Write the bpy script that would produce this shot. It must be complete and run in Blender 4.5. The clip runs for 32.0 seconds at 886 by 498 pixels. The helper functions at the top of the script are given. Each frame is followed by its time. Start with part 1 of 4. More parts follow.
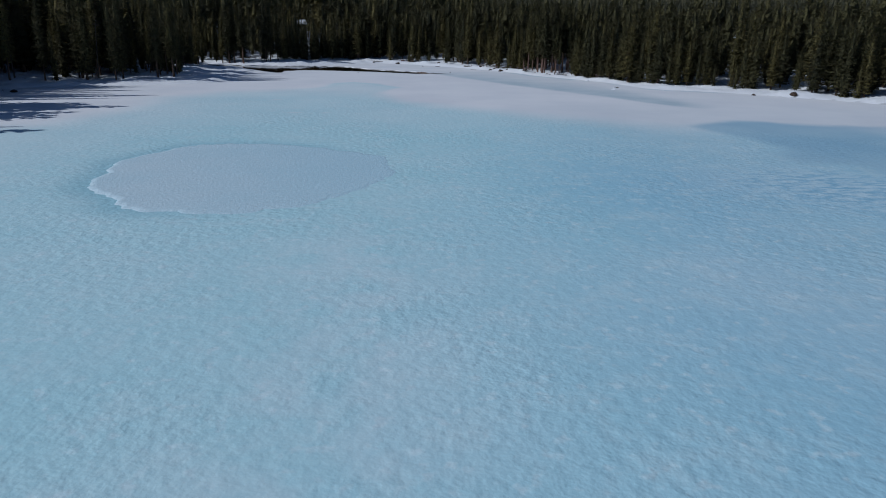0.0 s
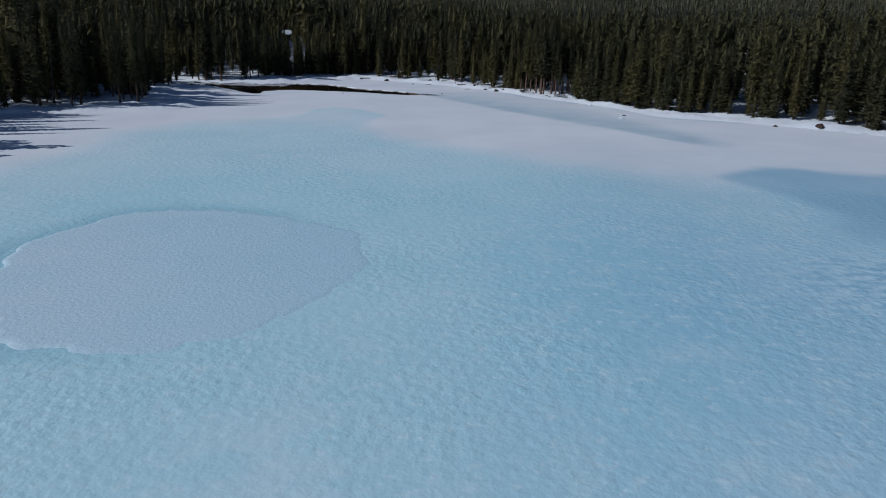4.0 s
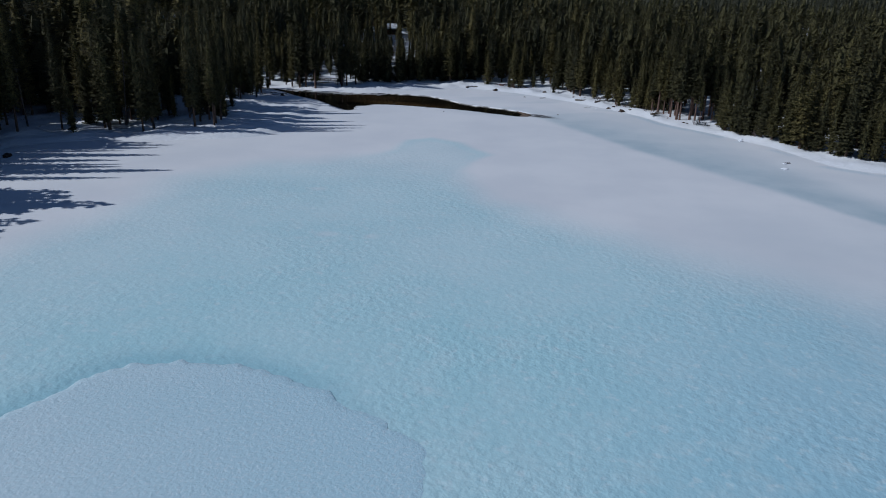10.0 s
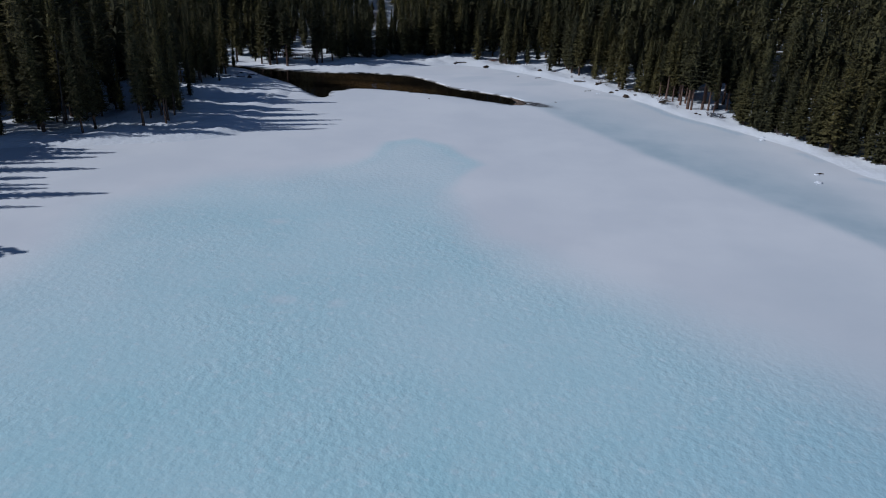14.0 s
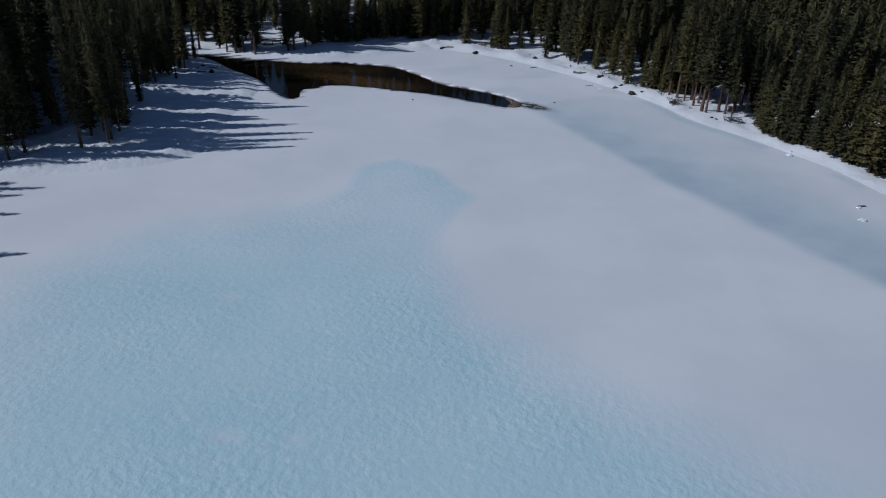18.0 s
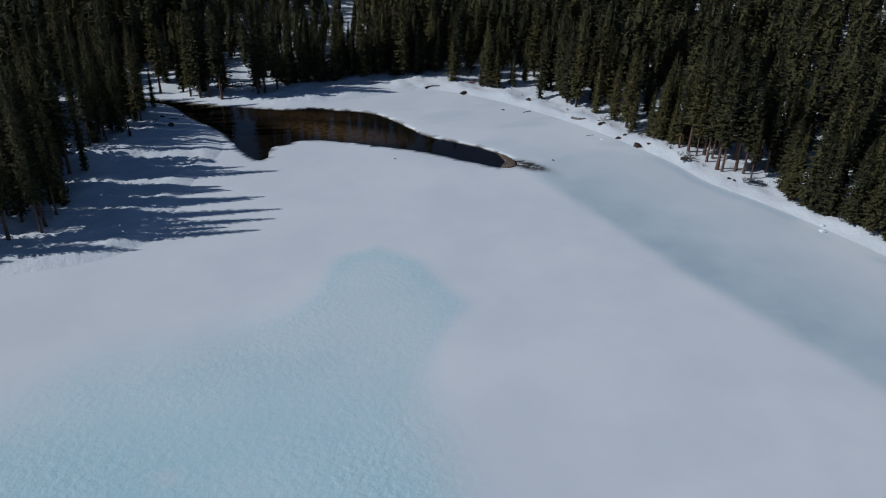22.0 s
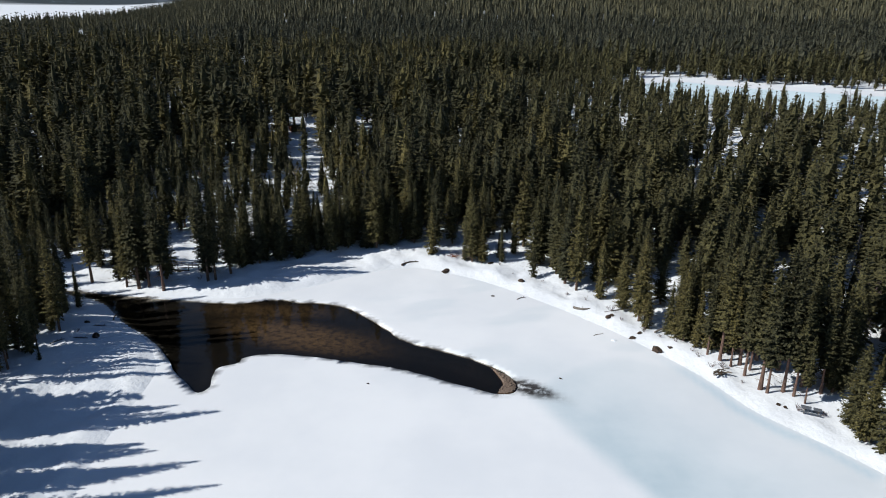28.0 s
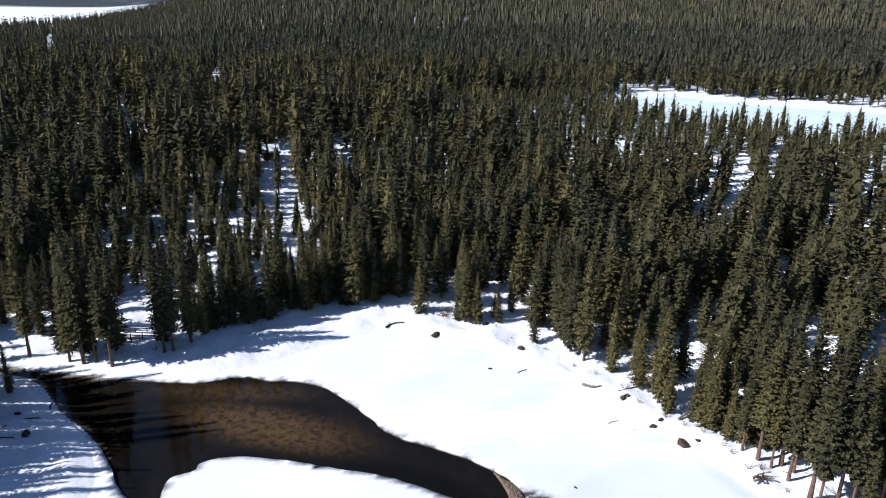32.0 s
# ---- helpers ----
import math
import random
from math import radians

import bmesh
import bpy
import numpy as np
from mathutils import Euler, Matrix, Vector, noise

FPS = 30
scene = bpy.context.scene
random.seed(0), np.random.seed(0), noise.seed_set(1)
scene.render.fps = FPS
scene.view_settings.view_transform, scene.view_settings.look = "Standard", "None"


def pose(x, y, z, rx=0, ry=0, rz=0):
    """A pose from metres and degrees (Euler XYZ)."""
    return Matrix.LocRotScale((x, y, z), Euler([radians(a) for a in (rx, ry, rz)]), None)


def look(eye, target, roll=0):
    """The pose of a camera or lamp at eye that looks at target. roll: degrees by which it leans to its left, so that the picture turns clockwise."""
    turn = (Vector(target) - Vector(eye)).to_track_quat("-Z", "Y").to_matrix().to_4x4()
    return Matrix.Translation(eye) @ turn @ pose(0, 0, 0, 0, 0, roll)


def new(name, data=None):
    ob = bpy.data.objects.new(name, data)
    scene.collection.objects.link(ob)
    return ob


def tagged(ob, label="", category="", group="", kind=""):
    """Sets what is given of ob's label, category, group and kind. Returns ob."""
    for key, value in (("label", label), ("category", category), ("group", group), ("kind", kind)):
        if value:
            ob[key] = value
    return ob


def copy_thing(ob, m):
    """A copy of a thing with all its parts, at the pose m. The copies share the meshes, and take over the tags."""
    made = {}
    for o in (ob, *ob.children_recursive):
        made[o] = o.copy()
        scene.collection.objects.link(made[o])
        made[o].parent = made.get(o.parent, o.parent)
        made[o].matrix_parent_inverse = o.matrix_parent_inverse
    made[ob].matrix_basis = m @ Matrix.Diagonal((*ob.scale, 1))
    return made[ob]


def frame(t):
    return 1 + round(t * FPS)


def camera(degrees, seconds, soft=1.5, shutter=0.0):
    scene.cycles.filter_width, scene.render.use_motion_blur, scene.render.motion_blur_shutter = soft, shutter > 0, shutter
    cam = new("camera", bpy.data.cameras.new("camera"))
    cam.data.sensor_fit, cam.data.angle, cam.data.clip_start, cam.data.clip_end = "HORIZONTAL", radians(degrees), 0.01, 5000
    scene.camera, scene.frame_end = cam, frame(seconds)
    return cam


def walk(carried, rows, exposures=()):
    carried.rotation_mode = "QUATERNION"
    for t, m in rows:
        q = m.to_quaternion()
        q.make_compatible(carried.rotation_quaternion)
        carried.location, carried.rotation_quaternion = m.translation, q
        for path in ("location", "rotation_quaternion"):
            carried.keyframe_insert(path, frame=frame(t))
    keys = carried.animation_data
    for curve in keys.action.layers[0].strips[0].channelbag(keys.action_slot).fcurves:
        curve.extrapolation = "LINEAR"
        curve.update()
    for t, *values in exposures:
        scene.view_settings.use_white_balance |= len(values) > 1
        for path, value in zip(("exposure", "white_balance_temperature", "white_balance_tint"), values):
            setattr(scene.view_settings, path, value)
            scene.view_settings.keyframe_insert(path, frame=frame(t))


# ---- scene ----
cam = camera(64.0, 32.0, soft=1.0)
METRES, EYE, TILT, LEAN, TURN = 150.0, 15.15, -18.0, -0.7, 0.0
ROWS = [
    (0.0, 0.0, 0.0, 0.0, 0.0, 0.0, -0.0),
    (0.5, 0.0008, 0.0129, 0.0056, -0.05, 0.02, 0.01),
    (1.0, 0.0014, 0.0256, 0.0117, -0.12, 0.05, 0.03),
    (1.5, 0.0022, 0.0379, 0.0186, -0.18, 0.08, 0.06),
    (2.0, 0.0028, 0.0499, 0.0266, -0.25, 0.1, 0.08),
    (2.5, 0.0033, 0.0619, 0.0349, -0.32, 0.12, 0.08),
    (4.5, 0.005, 0.1118, 0.0682, -0.52, 0.12, -0.08),
    (5.0, 0.0053, 0.1244, 0.0768, 2.39, 0.07, -1.03),
    (5.5, 0.0059, 0.1373, 0.0851, 5.48, -0.03, -1.97),
    (6.0, 0.006, 0.1504, 0.0936, 8.24, -0.16, -2.89),
    (6.5, 0.0061, 0.1635, 0.1024, 8.52, -0.17, -2.99),
    (7.0, 0.0054, 0.1771, 0.111, 8.41, -0.17, -3.04),
    (7.5, 0.0046, 0.1904, 0.1196, 8.37, -0.17, -3.07),
    (8.0, 0.0035, 0.2037, 0.1282, 8.28, -0.17, -3.11),
    (8.5, 0.0022, 0.217, 0.1367, 8.18, -0.38, -3.12),
    (9.0, 0.0009, 0.2302, 0.1453, 8.06, -0.86, -3.14),
    (9.5, -0.0006, 0.2433, 0.154, 7.95, -1.4, -3.13),
    (10.0, -0.0021, 0.2565, 0.1628, 7.84, -1.94, -3.11),
    (10.5, -0.0037, 0.2695, 0.1717, 7.71, -2.48, -3.09),
    (11.0, -0.0052, 0.2825, 0.1804, 7.6, -3.0, -3.05),
    (11.5, -0.0068, 0.2955, 0.1893, 7.5, -3.3, -2.99),
    (12.0, -0.0086, 0.3087, 0.1981, 7.38, -3.61, -2.97),
    (12.5, -0.0104, 0.3218, 0.2067, 7.26, -4.14, -2.96),
    (13.0, -0.0123, 0.335, 0.2154, 7.14, -4.69, -2.95),
    (13.5, -0.0142, 0.348, 0.2242, 7.02, -5.26, -2.94),
    (15.5, -0.0224, 0.4009, 0.2599, 6.49, -7.56, -2.96),
    (16.0, -0.0242, 0.4139, 0.269, 6.35, -8.13, -2.89),
    (16.5, -0.0259, 0.4272, 0.2779, 6.23, -8.69, -2.78),
    (17.0, -0.0274, 0.4402, 0.287, 6.12, -9.25, -2.66),
    (17.5, -0.0293, 0.4533, 0.2962, 5.98, -9.54, -2.58),
    (18.0, -0.0311, 0.4663, 0.3052, 5.85, -9.53, -2.53),
    (18.5, -0.0328, 0.4795, 0.3141, 5.72, -9.53, -2.43),
    (19.0, -0.0345, 0.4924, 0.3231, 5.57, -9.54, -2.37),
    (19.5, -0.0363, 0.5057, 0.332, 5.42, -9.55, -2.29),
    (20.0, -0.0378, 0.5189, 0.3408, 5.3, -9.56, -2.18),
    (20.5, -0.0394, 0.5319, 0.3498, 5.17, -9.58, -2.1),
    (21.0, -0.0413, 0.5453, 0.3584, 5.01, -9.58, -2.02),
    (21.5, -0.0428, 0.5583, 0.3674, 4.88, -9.61, -1.92),
    (22.0, -0.0445, 0.5715, 0.3764, 4.74, -9.62, -1.84),
    (22.5, -0.0466, 0.5847, 0.3854, 4.58, -9.64, -1.77),
    (23.0, -0.0484, 0.598, 0.3948, 4.43, -9.71, -1.69),
    (23.5, -0.0502, 0.6112, 0.4035, 4.27, -9.45, -1.59),
    (24.0, -0.0524, 0.6242, 0.4124, 4.07, -8.82, -1.45),
    (24.5, -0.0546, 0.6373, 0.422, 3.87, -7.87, -1.28),
    (25.0, -0.0555, 0.6503, 0.4305, 3.74, -6.82, -1.12),
    (25.5, -0.0579, 0.6632, 0.4395, 3.51, -5.82, -0.99),
    (26.0, -0.0594, 0.6762, 0.4481, 3.33, -4.82, -0.88),
    (26.5, -0.0601, 0.6892, 0.4569, 3.2, -3.8, -0.76),
    (28.5, -0.0702, 0.7386, 0.4916, 2.36, -1.4, -0.59),
    (29.0, -0.0718, 0.7509, 0.4991, 2.22, -1.4, -0.55),
    (29.5, -0.0737, 0.7639, 0.5073, 2.06, -1.43, -0.52),
    (30.0, -0.0754, 0.777, 0.5156, 1.9, -1.44, -0.48),
    (30.5, -0.0772, 0.7901, 0.5239, 1.72, -1.43, -0.44),
    (31.0, -0.0791, 0.8031, 0.5322, 1.5, -1.41, -0.41),
    (31.5, -0.081, 0.8161, 0.5403, 1.24, -1.41, -0.36),
    (32.0, -0.0828, 0.8291, 0.5485, 0.98, -1.42, -0.3),
]
EXPOSURES = [(0.0, -0.96, 5530, 10), (9.0, -0.92, 5530, 10), (13.0, -0.95, 5530, 11), (19.0, -1.07, 5500, 11), (23.0, -0.90, 5750, 6), (26.0, -0.44, 6120, 4), (28.5, 0.10, 6180, 9), (30.0, 0.28, 6130, 12), (32.0, 0.46, 5930, 14)]
walk(cam, [(t, pose(0, 0, EYE, TILT, LEAN, TURN) @ pose(METRES * x, METRES * y, METRES * z, 90 + pitch, roll, yaw)) for t, x, y, z, yaw, pitch, roll in ROWS], EXPOSURES)

# ---- light ----
SUN_AZ, SUN_EL = 16.0, 38.5
world = bpy.data.worlds.new("sky")
scene.world = world
world.use_nodes = True
wn = world.node_tree
sky = wn.nodes.new("ShaderNodeTexSky")
sky.sky_type = "NISHITA"
sky.sun_disc = False
sky.altitude = 2000
sky.ozone_density = 3.0
sky.sun_elevation = radians(SUN_EL)
sky.sun_rotation = radians(270 - SUN_AZ)
wn.links.new(sky.outputs[0], wn.nodes["Background"].inputs[0])
wn.nodes["Background"].inputs[1].default_value = 0.067
sun = new("sun", bpy.data.lights.new("sun", "SUN"))
sun.data.energy, sun.data.angle, sun.data.color = 4.62, radians(0.5), (1.0, 0.955, 0.88)
to_sun = Vector((-math.cos(radians(SUN_AZ)) * math.cos(radians(SUN_EL)), -math.sin(radians(SUN_AZ)) * math.cos(radians(SUN_EL)), math.sin(radians(SUN_EL))))
sun.matrix_world = look(to_sun * 100, (0, 0, 0))


# ---- numbers: noise and distances ----
def vnoise(x, y, size, seed=0):
    """Smooth value noise from 0 to 1, with cells of that size."""
    x, y = np.asarray(x, float) / size, np.asarray(y, float) / size
    i, j = np.floor(x).astype(np.int64), np.floor(y).astype(np.int64)
    u, v = x - i, y - j
    u, v = u * u * (3 - 2 * u), v * v * (3 - 2 * v)

    def rnd(a, b):
        k = (a * 374761393 + b * 668265263 + seed * 974711) & 0xFFFFFFFF
        k = ((k ^ (k >> 13)) * 1274126177) & 0xFFFFFFFF
        return ((k ^ (k >> 16)) & 0xFFFF) / 65535.0
    return (rnd(i, j) * (1 - u) + rnd(i + 1, j) * u) * (1 - v) + (rnd(i, j + 1) * (1 - u) + rnd(i + 1, j + 1) * u) * v


def fbm(x, y, size, octaves=3, seed=0):
    total, weight, amp = 0.0, 0.0, 1.0
    for o in range(octaves):
        total = total + amp * vnoise(x, y, size / 2 ** o, seed + 17 * o)
        weight += amp
        amp *= 0.5
    return total / weight


def smooth(a, b, v):
    u = np.clip((v - a) / (b - a), 0, 1)
    return u * u * (3 - 2 * u)


def outside(x, y, poly):
    """Signed distance to a closed outline: positive outside it."""
    x, y = np.asarray(x, float), np.asarray(y, float)
    best = np.full(x.shape, 1e18)
    inside = np.zeros(x.shape, bool)
    for (ax, ay), (bx, by) in zip(poly, poly[1:] + poly[:1]):
        dx, dy = bx - ax, by - ay
        k = np.clip(((x - ax) * dx + (y - ay) * dy) / (dx * dx + dy * dy), 0, 1)
        best = np.minimum(best, (x - ax - k * dx) ** 2 + (y - ay - k * dy) ** 2)
        if ay != by:
            inside ^= ((ay > y) != (by > y)) & (x < (y - ay) * dx / dy + ax)
    return np.where(inside, -1, 1) * np.sqrt(best)


def rounded(points, steps=5):
    """A closed curve through the points."""
    n, out = len(points), []
    for i in range(n):
        p = [np.array(points[(i + k) % n], float) for k in (-1, 0, 1, 2)]
        for s in range(steps):
            t = s / steps
            out.append(tuple(0.5 * (2 * p[1] + (p[2] - p[0]) * t + (2 * p[0] - 5 * p[1] + 4 * p[2] - p[3]) * t * t + (3 * p[1] - p[0] - 3 * p[2] + p[3]) * t ** 3)))
    return out


# ---- the plan ----
LAKE = [(90, 140), (78, 152), (67, 161), (58.5, 166.3), (52.5, 168.6), (48.2, 172.2), (45.6, 178.6), (43.2, 185), (38.9, 191.7), (34.2, 198.4), (29.6, 203.8), (26, 208.6), (22, 216.8), (14, 228), (4, 239), (-6, 248), (-13, 252.5), (-22, 256), (-31, 252), (-40, 245), (-50, 239.5), (-60, 238.6),
        (-68, 239.4), (-80, 241.5), (-95, 243), (-95, 240), (-77, 236.5), (-68, 228), (-61, 222.5), (-57, 217), (-54.5, 211), (-54, 200), (-53, 190), (-51, 178), (-57, 170), (-71, 164),
        (-83, 159.6), (-91, 152), (-88, 140), (-84, 128), (-84, 105), (-90, 80), (-104, 50), (-112, 0), (-107, -58), (-58, -107), (20, -117), (88, -88), (127, -20), (140, 40), (132, 90), (108, 118)]
OPEN = [(140, 90), (112, 124), (92, 144), (80, 156.5), (66.5, 168.2), (59.3, 172.6), (53, 174), (49.6, 177.6), (47, 183.4), (43.8, 188), (40.8, 192), (38.3, 195.6), (35.9, 201), (36.5, 209), (28, 213), (25.5, 219.5), (20.7, 226.4), (17.3, 230), (11.8, 238.6), (5.6, 246), (0.6, 251.4),
        (-6.7, 259.2), (-12.8, 263.5), (-18, 263.5), (-24, 264.6), (-33.6, 263.5), (-43, 258), (-51, 251.2), (-58.6, 244.8), (-64, 241), (-70, 241.5), (-79, 244.5), (-100, 247), (-100, 236),
        (-79, 236), (-75.5, 231), (-73, 220), (-73, 205), (-71, 195), (-66, 187), (-64, 178), (-66, 173), (-73, 166.5), (-87, 162), (-94, 162), (-93.5, 153), (-91, 143), (-88, 128), (-88, 104), (-94, 80), (-108, 50),
        (-116, 0), (-111, -60), (-60, -111), (20, -121), (91, -91), (131, -20), (146, 40)]
WATER = [(-92, 241.8), (-80, 240.2), (-73.5, 239.2), (-66, 238.3), (-59.8, 237.6), (-52, 237), (-47, 238.3), (-43.5, 239.2), (-40.8, 238.3), (-35.5, 238), (-30.5, 235.6), (-25, 229.8), (-20, 224.4), (-13.2, 221.3), (-9.6, 219.2), (-7.2, 217.5), (-5.2, 215.2), (-3.9, 212.8),
         (-4.3, 210.5), (-6.8, 209.7), (-12, 212), (-20.4, 215.6), (-26.6, 217.1), (-33.6, 218.5), (-40.4, 219), (-43.8, 217.6), (-44, 216), (-46.4, 214.5), (-46.4, 211.5), (-45.6, 209.2), (-47, 207.6),
         (-49.3, 210.2), (-52, 212.8), (-56, 218.4), (-61, 223.2), (-67.6, 228.3), (-73, 233), (-77, 237), (-92, 240)]
MELT = [(-70, 92), (-56, 102), (-54, 112), (-53.5, 125), (-53, 138), (-50, 144), (-46, 151), (-37, 155), (-28.5, 162), (-25.5, 167), (-26.5, 176), (-22, 180), (-16, 176), (-10, 166), (-12, 159), (-12.8, 153),
        (-11, 144.5), (-8, 137), (0, 131), (10, 125), (18, 118), (26, 112), (34, 108), (62, 104), (100, 84), (115, 20), (90, -70), (20, -100), (-50, -90), (-95, -50), (-97, 0), (-88, 50)]
WET = [(-3, 210.5), (3.5, 199), (9.5, 189), (14.6, 180), (20, 172), (27, 161.5), (33, 152), (40, 141), (49, 128), (62, 117), (80, 110), (92, 112), (86, 136), (67, 158), (52, 168), (47, 174), (43.5, 186), (34.5, 199), (26, 209), (22, 217), (13, 222), (4, 218)]
WET_EDGE = WET[:8]
SLATE = [(38.5, 110), (44, 114.5), (51, 115.5), (59, 112), (70, 110.5), (88, 107), (94, 90), (60, 76), (48, 74.5), (45, 78), (40, 79.5), (42.4, 90), (41, 97.5), (38.5, 105)]
FLOE = [(-33.6, 65.7), (-34.0, 69.5), (-34.8, 76), (-33.6, 81.5), (-31.0, 86.4), (-26.0, 88.4), (-20.5, 88.3), (-12.2, 84.7), (-7.2, 81), (-5.1, 74.5), (-5.7, 68.6), (-8.4, 62.8), (-11.6, 58.0), (-16.6, 55.4), (-21.4, 55.6), (-25.7, 57.0), (-30.3, 61.6)]
LAKE_2 = [(64, 514), (83.6, 533), (105, 533), (125, 509), (150, 500), (180, 482), (240, 440), (300, 400), (300, 330), (200, 362), (146, 392), (97, 412), (70, 440), (58, 480)]
MEADOW = [(-2900, 1100), (-1300, 950), (-600, 1050), (-640, 1400), (-860, 2120), (-1120, 2900), (-1500, 3300), (-2100, 3150), (-2900, 2500)]
CLEARINGS = [(-53, 308, 2.8, 8), (-55.5, 320, 2.6, 8), (-58.5, 332, 2.8, 8), (-62, 343, 4.4, 7), (-66.5, 354, 5.5, 6), (-62, 362, 7, 4), (-61, 301, 7.5, 3.4), (-80, 350, 11, 5), (-50, 292, 4, 4), (-46, 286, 3, 4), (-64, 280, 3.4, 2.4), (38, 230, 4, 4),
             (-66, 250, 5, 3), (-68.5, 256, 3, 4), (-71.5, 262, 2.4, 4.5), (-73.5, 247.6, 4.5, 2.0), (-11.3, 261.5, 3, 2.5), (-7, 262, 2.5, 3), (-63.8, 245.4, 2.4, 3.4)]
# open lanes in the forest, cut to fit the camera's final view: two ends and a half width; the first one is the straight
# snowed-in road
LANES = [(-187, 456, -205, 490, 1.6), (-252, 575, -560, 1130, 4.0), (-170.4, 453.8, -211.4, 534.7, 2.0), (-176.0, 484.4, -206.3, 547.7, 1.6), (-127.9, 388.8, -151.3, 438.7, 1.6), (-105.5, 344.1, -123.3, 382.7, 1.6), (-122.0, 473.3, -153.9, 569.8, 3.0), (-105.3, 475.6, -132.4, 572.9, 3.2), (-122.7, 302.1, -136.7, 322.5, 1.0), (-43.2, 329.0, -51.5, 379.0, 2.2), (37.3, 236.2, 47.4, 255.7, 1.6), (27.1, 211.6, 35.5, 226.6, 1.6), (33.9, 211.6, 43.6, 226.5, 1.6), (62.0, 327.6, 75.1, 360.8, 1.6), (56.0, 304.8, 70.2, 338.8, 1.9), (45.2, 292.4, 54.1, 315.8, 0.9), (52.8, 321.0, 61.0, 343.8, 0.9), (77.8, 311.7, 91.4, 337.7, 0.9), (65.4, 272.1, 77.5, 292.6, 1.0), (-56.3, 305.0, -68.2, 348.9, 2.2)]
SPOTS = [(-31.7, 138.0, 1.2), (-24.6, 119.0, 1.4), (-19.4, 119.2, 0.9)]
WATER_LINE, LAKE_LINE = rounded(WATER, 4), rounded(LAKE, 3)
WATER_Z = -0.16
LAKE_2_Z = 9.0
END_EYE = (-12.0, 144.0)


def ground_z(x, y):
    """Height of the snow or the lake's bed."""
    d = outside(x, y, LAKE_LINE)
    w = outside(x, y, WATER_LINE)
    land = 0.8 * smooth(-1.6, 3.2, d) - 0.2 + 0.9 * smooth(2, 26, d) + 0.012 * np.clip(d - 10, 0, 150)
    land = land + smooth(0.0, 4, d) * (1 - smooth(150, 400, d)) * (1.3 * (fbm(x, y, 6, 3, 3) - 0.5) + 0.6 * (fbm(x, y, 2.2, 2, 9) - 0.5))
    land = land + 6.6 * smooth(18, 120, d) * smooth(205, 290, y) * smooth(-270, -120, x)
    land = land + 34.0 * np.exp(-((x + 365) ** 2 + (y - 375) ** 2) / (2 * 115.0 ** 2)) * smooth(40, 130, d)
    far = np.hypot(x - END_EYE[0], y - END_EYE[1])
    way = (x - END_EYE[0]) / np.maximum(y - END_EYE[1], 30)
    land = land + 105 * smooth(560, 1900, far) * smooth(-0.47, -0.2, way) * (0.75 + 0.5 * fbm(x, y, 420, 2, 21)) * (y > END_EYE[1])
    land = land + 230 * smooth(3750, 4600, far) * (0.6 + 0.8 * fbm(x, y, 900, 3, 5))
    second = outside(x, y, LAKE_2)
    land = np.where(second < 12, land * smooth(0, 12, second) + (LAKE_2_Z - 0.25) * (1 - smooth(0, 12, second)), land)
    bed = -0.35 - 0.75 * smooth(0, 4, -w) - 0.9 * smooth(1.0, 5, w)
    return np.where(d > -1.2, land, np.maximum(np.maximum(bed, -1.9), -0.2 + 0.6 * (d + 1.2)))


# ---- materials ----
def material(name):
    m = bpy.data.materials.new(name)
    m.use_nodes = True
    return m, m.node_tree, m.node_tree.nodes["Principled BSDF"]


def mix(tree, fac, a, b, blend="MIX"):
    n = tree.nodes.new("ShaderNodeMix")
    n.data_type, n.blend_type = "RGBA", blend
    for socket, v in ((n.inputs[0], fac), (n.inputs[6], a), (n.inputs[7], b)):
        if isinstance(v, bpy.types.NodeSocket):
            tree.links.new(v, socket)
        else:
            socket.default_value = v if not isinstance(v, tuple) else (*v, 1)
    return n.outputs[2]


def noise_tex(tree, scale, detail=3.0, rough=0.55, coords=None):
    n = tree.nodes.new("ShaderNodeTexNoise")
    n.inputs["Scale"].default_value, n.inputs["Detail"].default_value, n.inputs["Roughness"].default_value = scale, detail, rough
    if coords:
        tree.links.new(coords, n.inputs["Vector"])
    return n.outputs["Fac"]


def ramp(tree, value, lo, hi, a=0.0, b=1.0):
    n = tree.nodes.new("ShaderNodeMapRange")
    n.interpolation_type = "SMOOTHSTEP"
    tree.links.new(value, n.inputs[0])
    for i, v in enumerate((lo, hi, a, b)):
        n.inputs[1 + i].default_value = v
    return n.outputs[0]


def times(tree, a, b, op="MULTIPLY"):
    n = tree.nodes.new("ShaderNodeMath")
    n.operation = op
    for socket, v in ((n.inputs[0], a), (n.inputs[1], b)):
        if isinstance(v, bpy.types.NodeSocket):
            tree.links.new(v, socket)
        else:
            socket.default_value = v
    return n.outputs[0]


def attribute(tree, name):
    n = tree.nodes.new("ShaderNodeAttribute")
    n.attribute_name = name
    return n.outputs["Fac"]


def bump(tree, bsdf, height, strength, distance):
    n = tree.nodes.new("ShaderNodeBump")
    n.inputs["Strength"].default_value, n.inputs["Distance"].default_value = strength, distance
    tree.links.new(height, n.inputs["Height"])
    tree.links.new(n.outputs[0], bsdf.inputs["Normal"])


def world_place(tree):
    return tree.nodes.new("ShaderNodeNewGeometry").outputs["Position"]


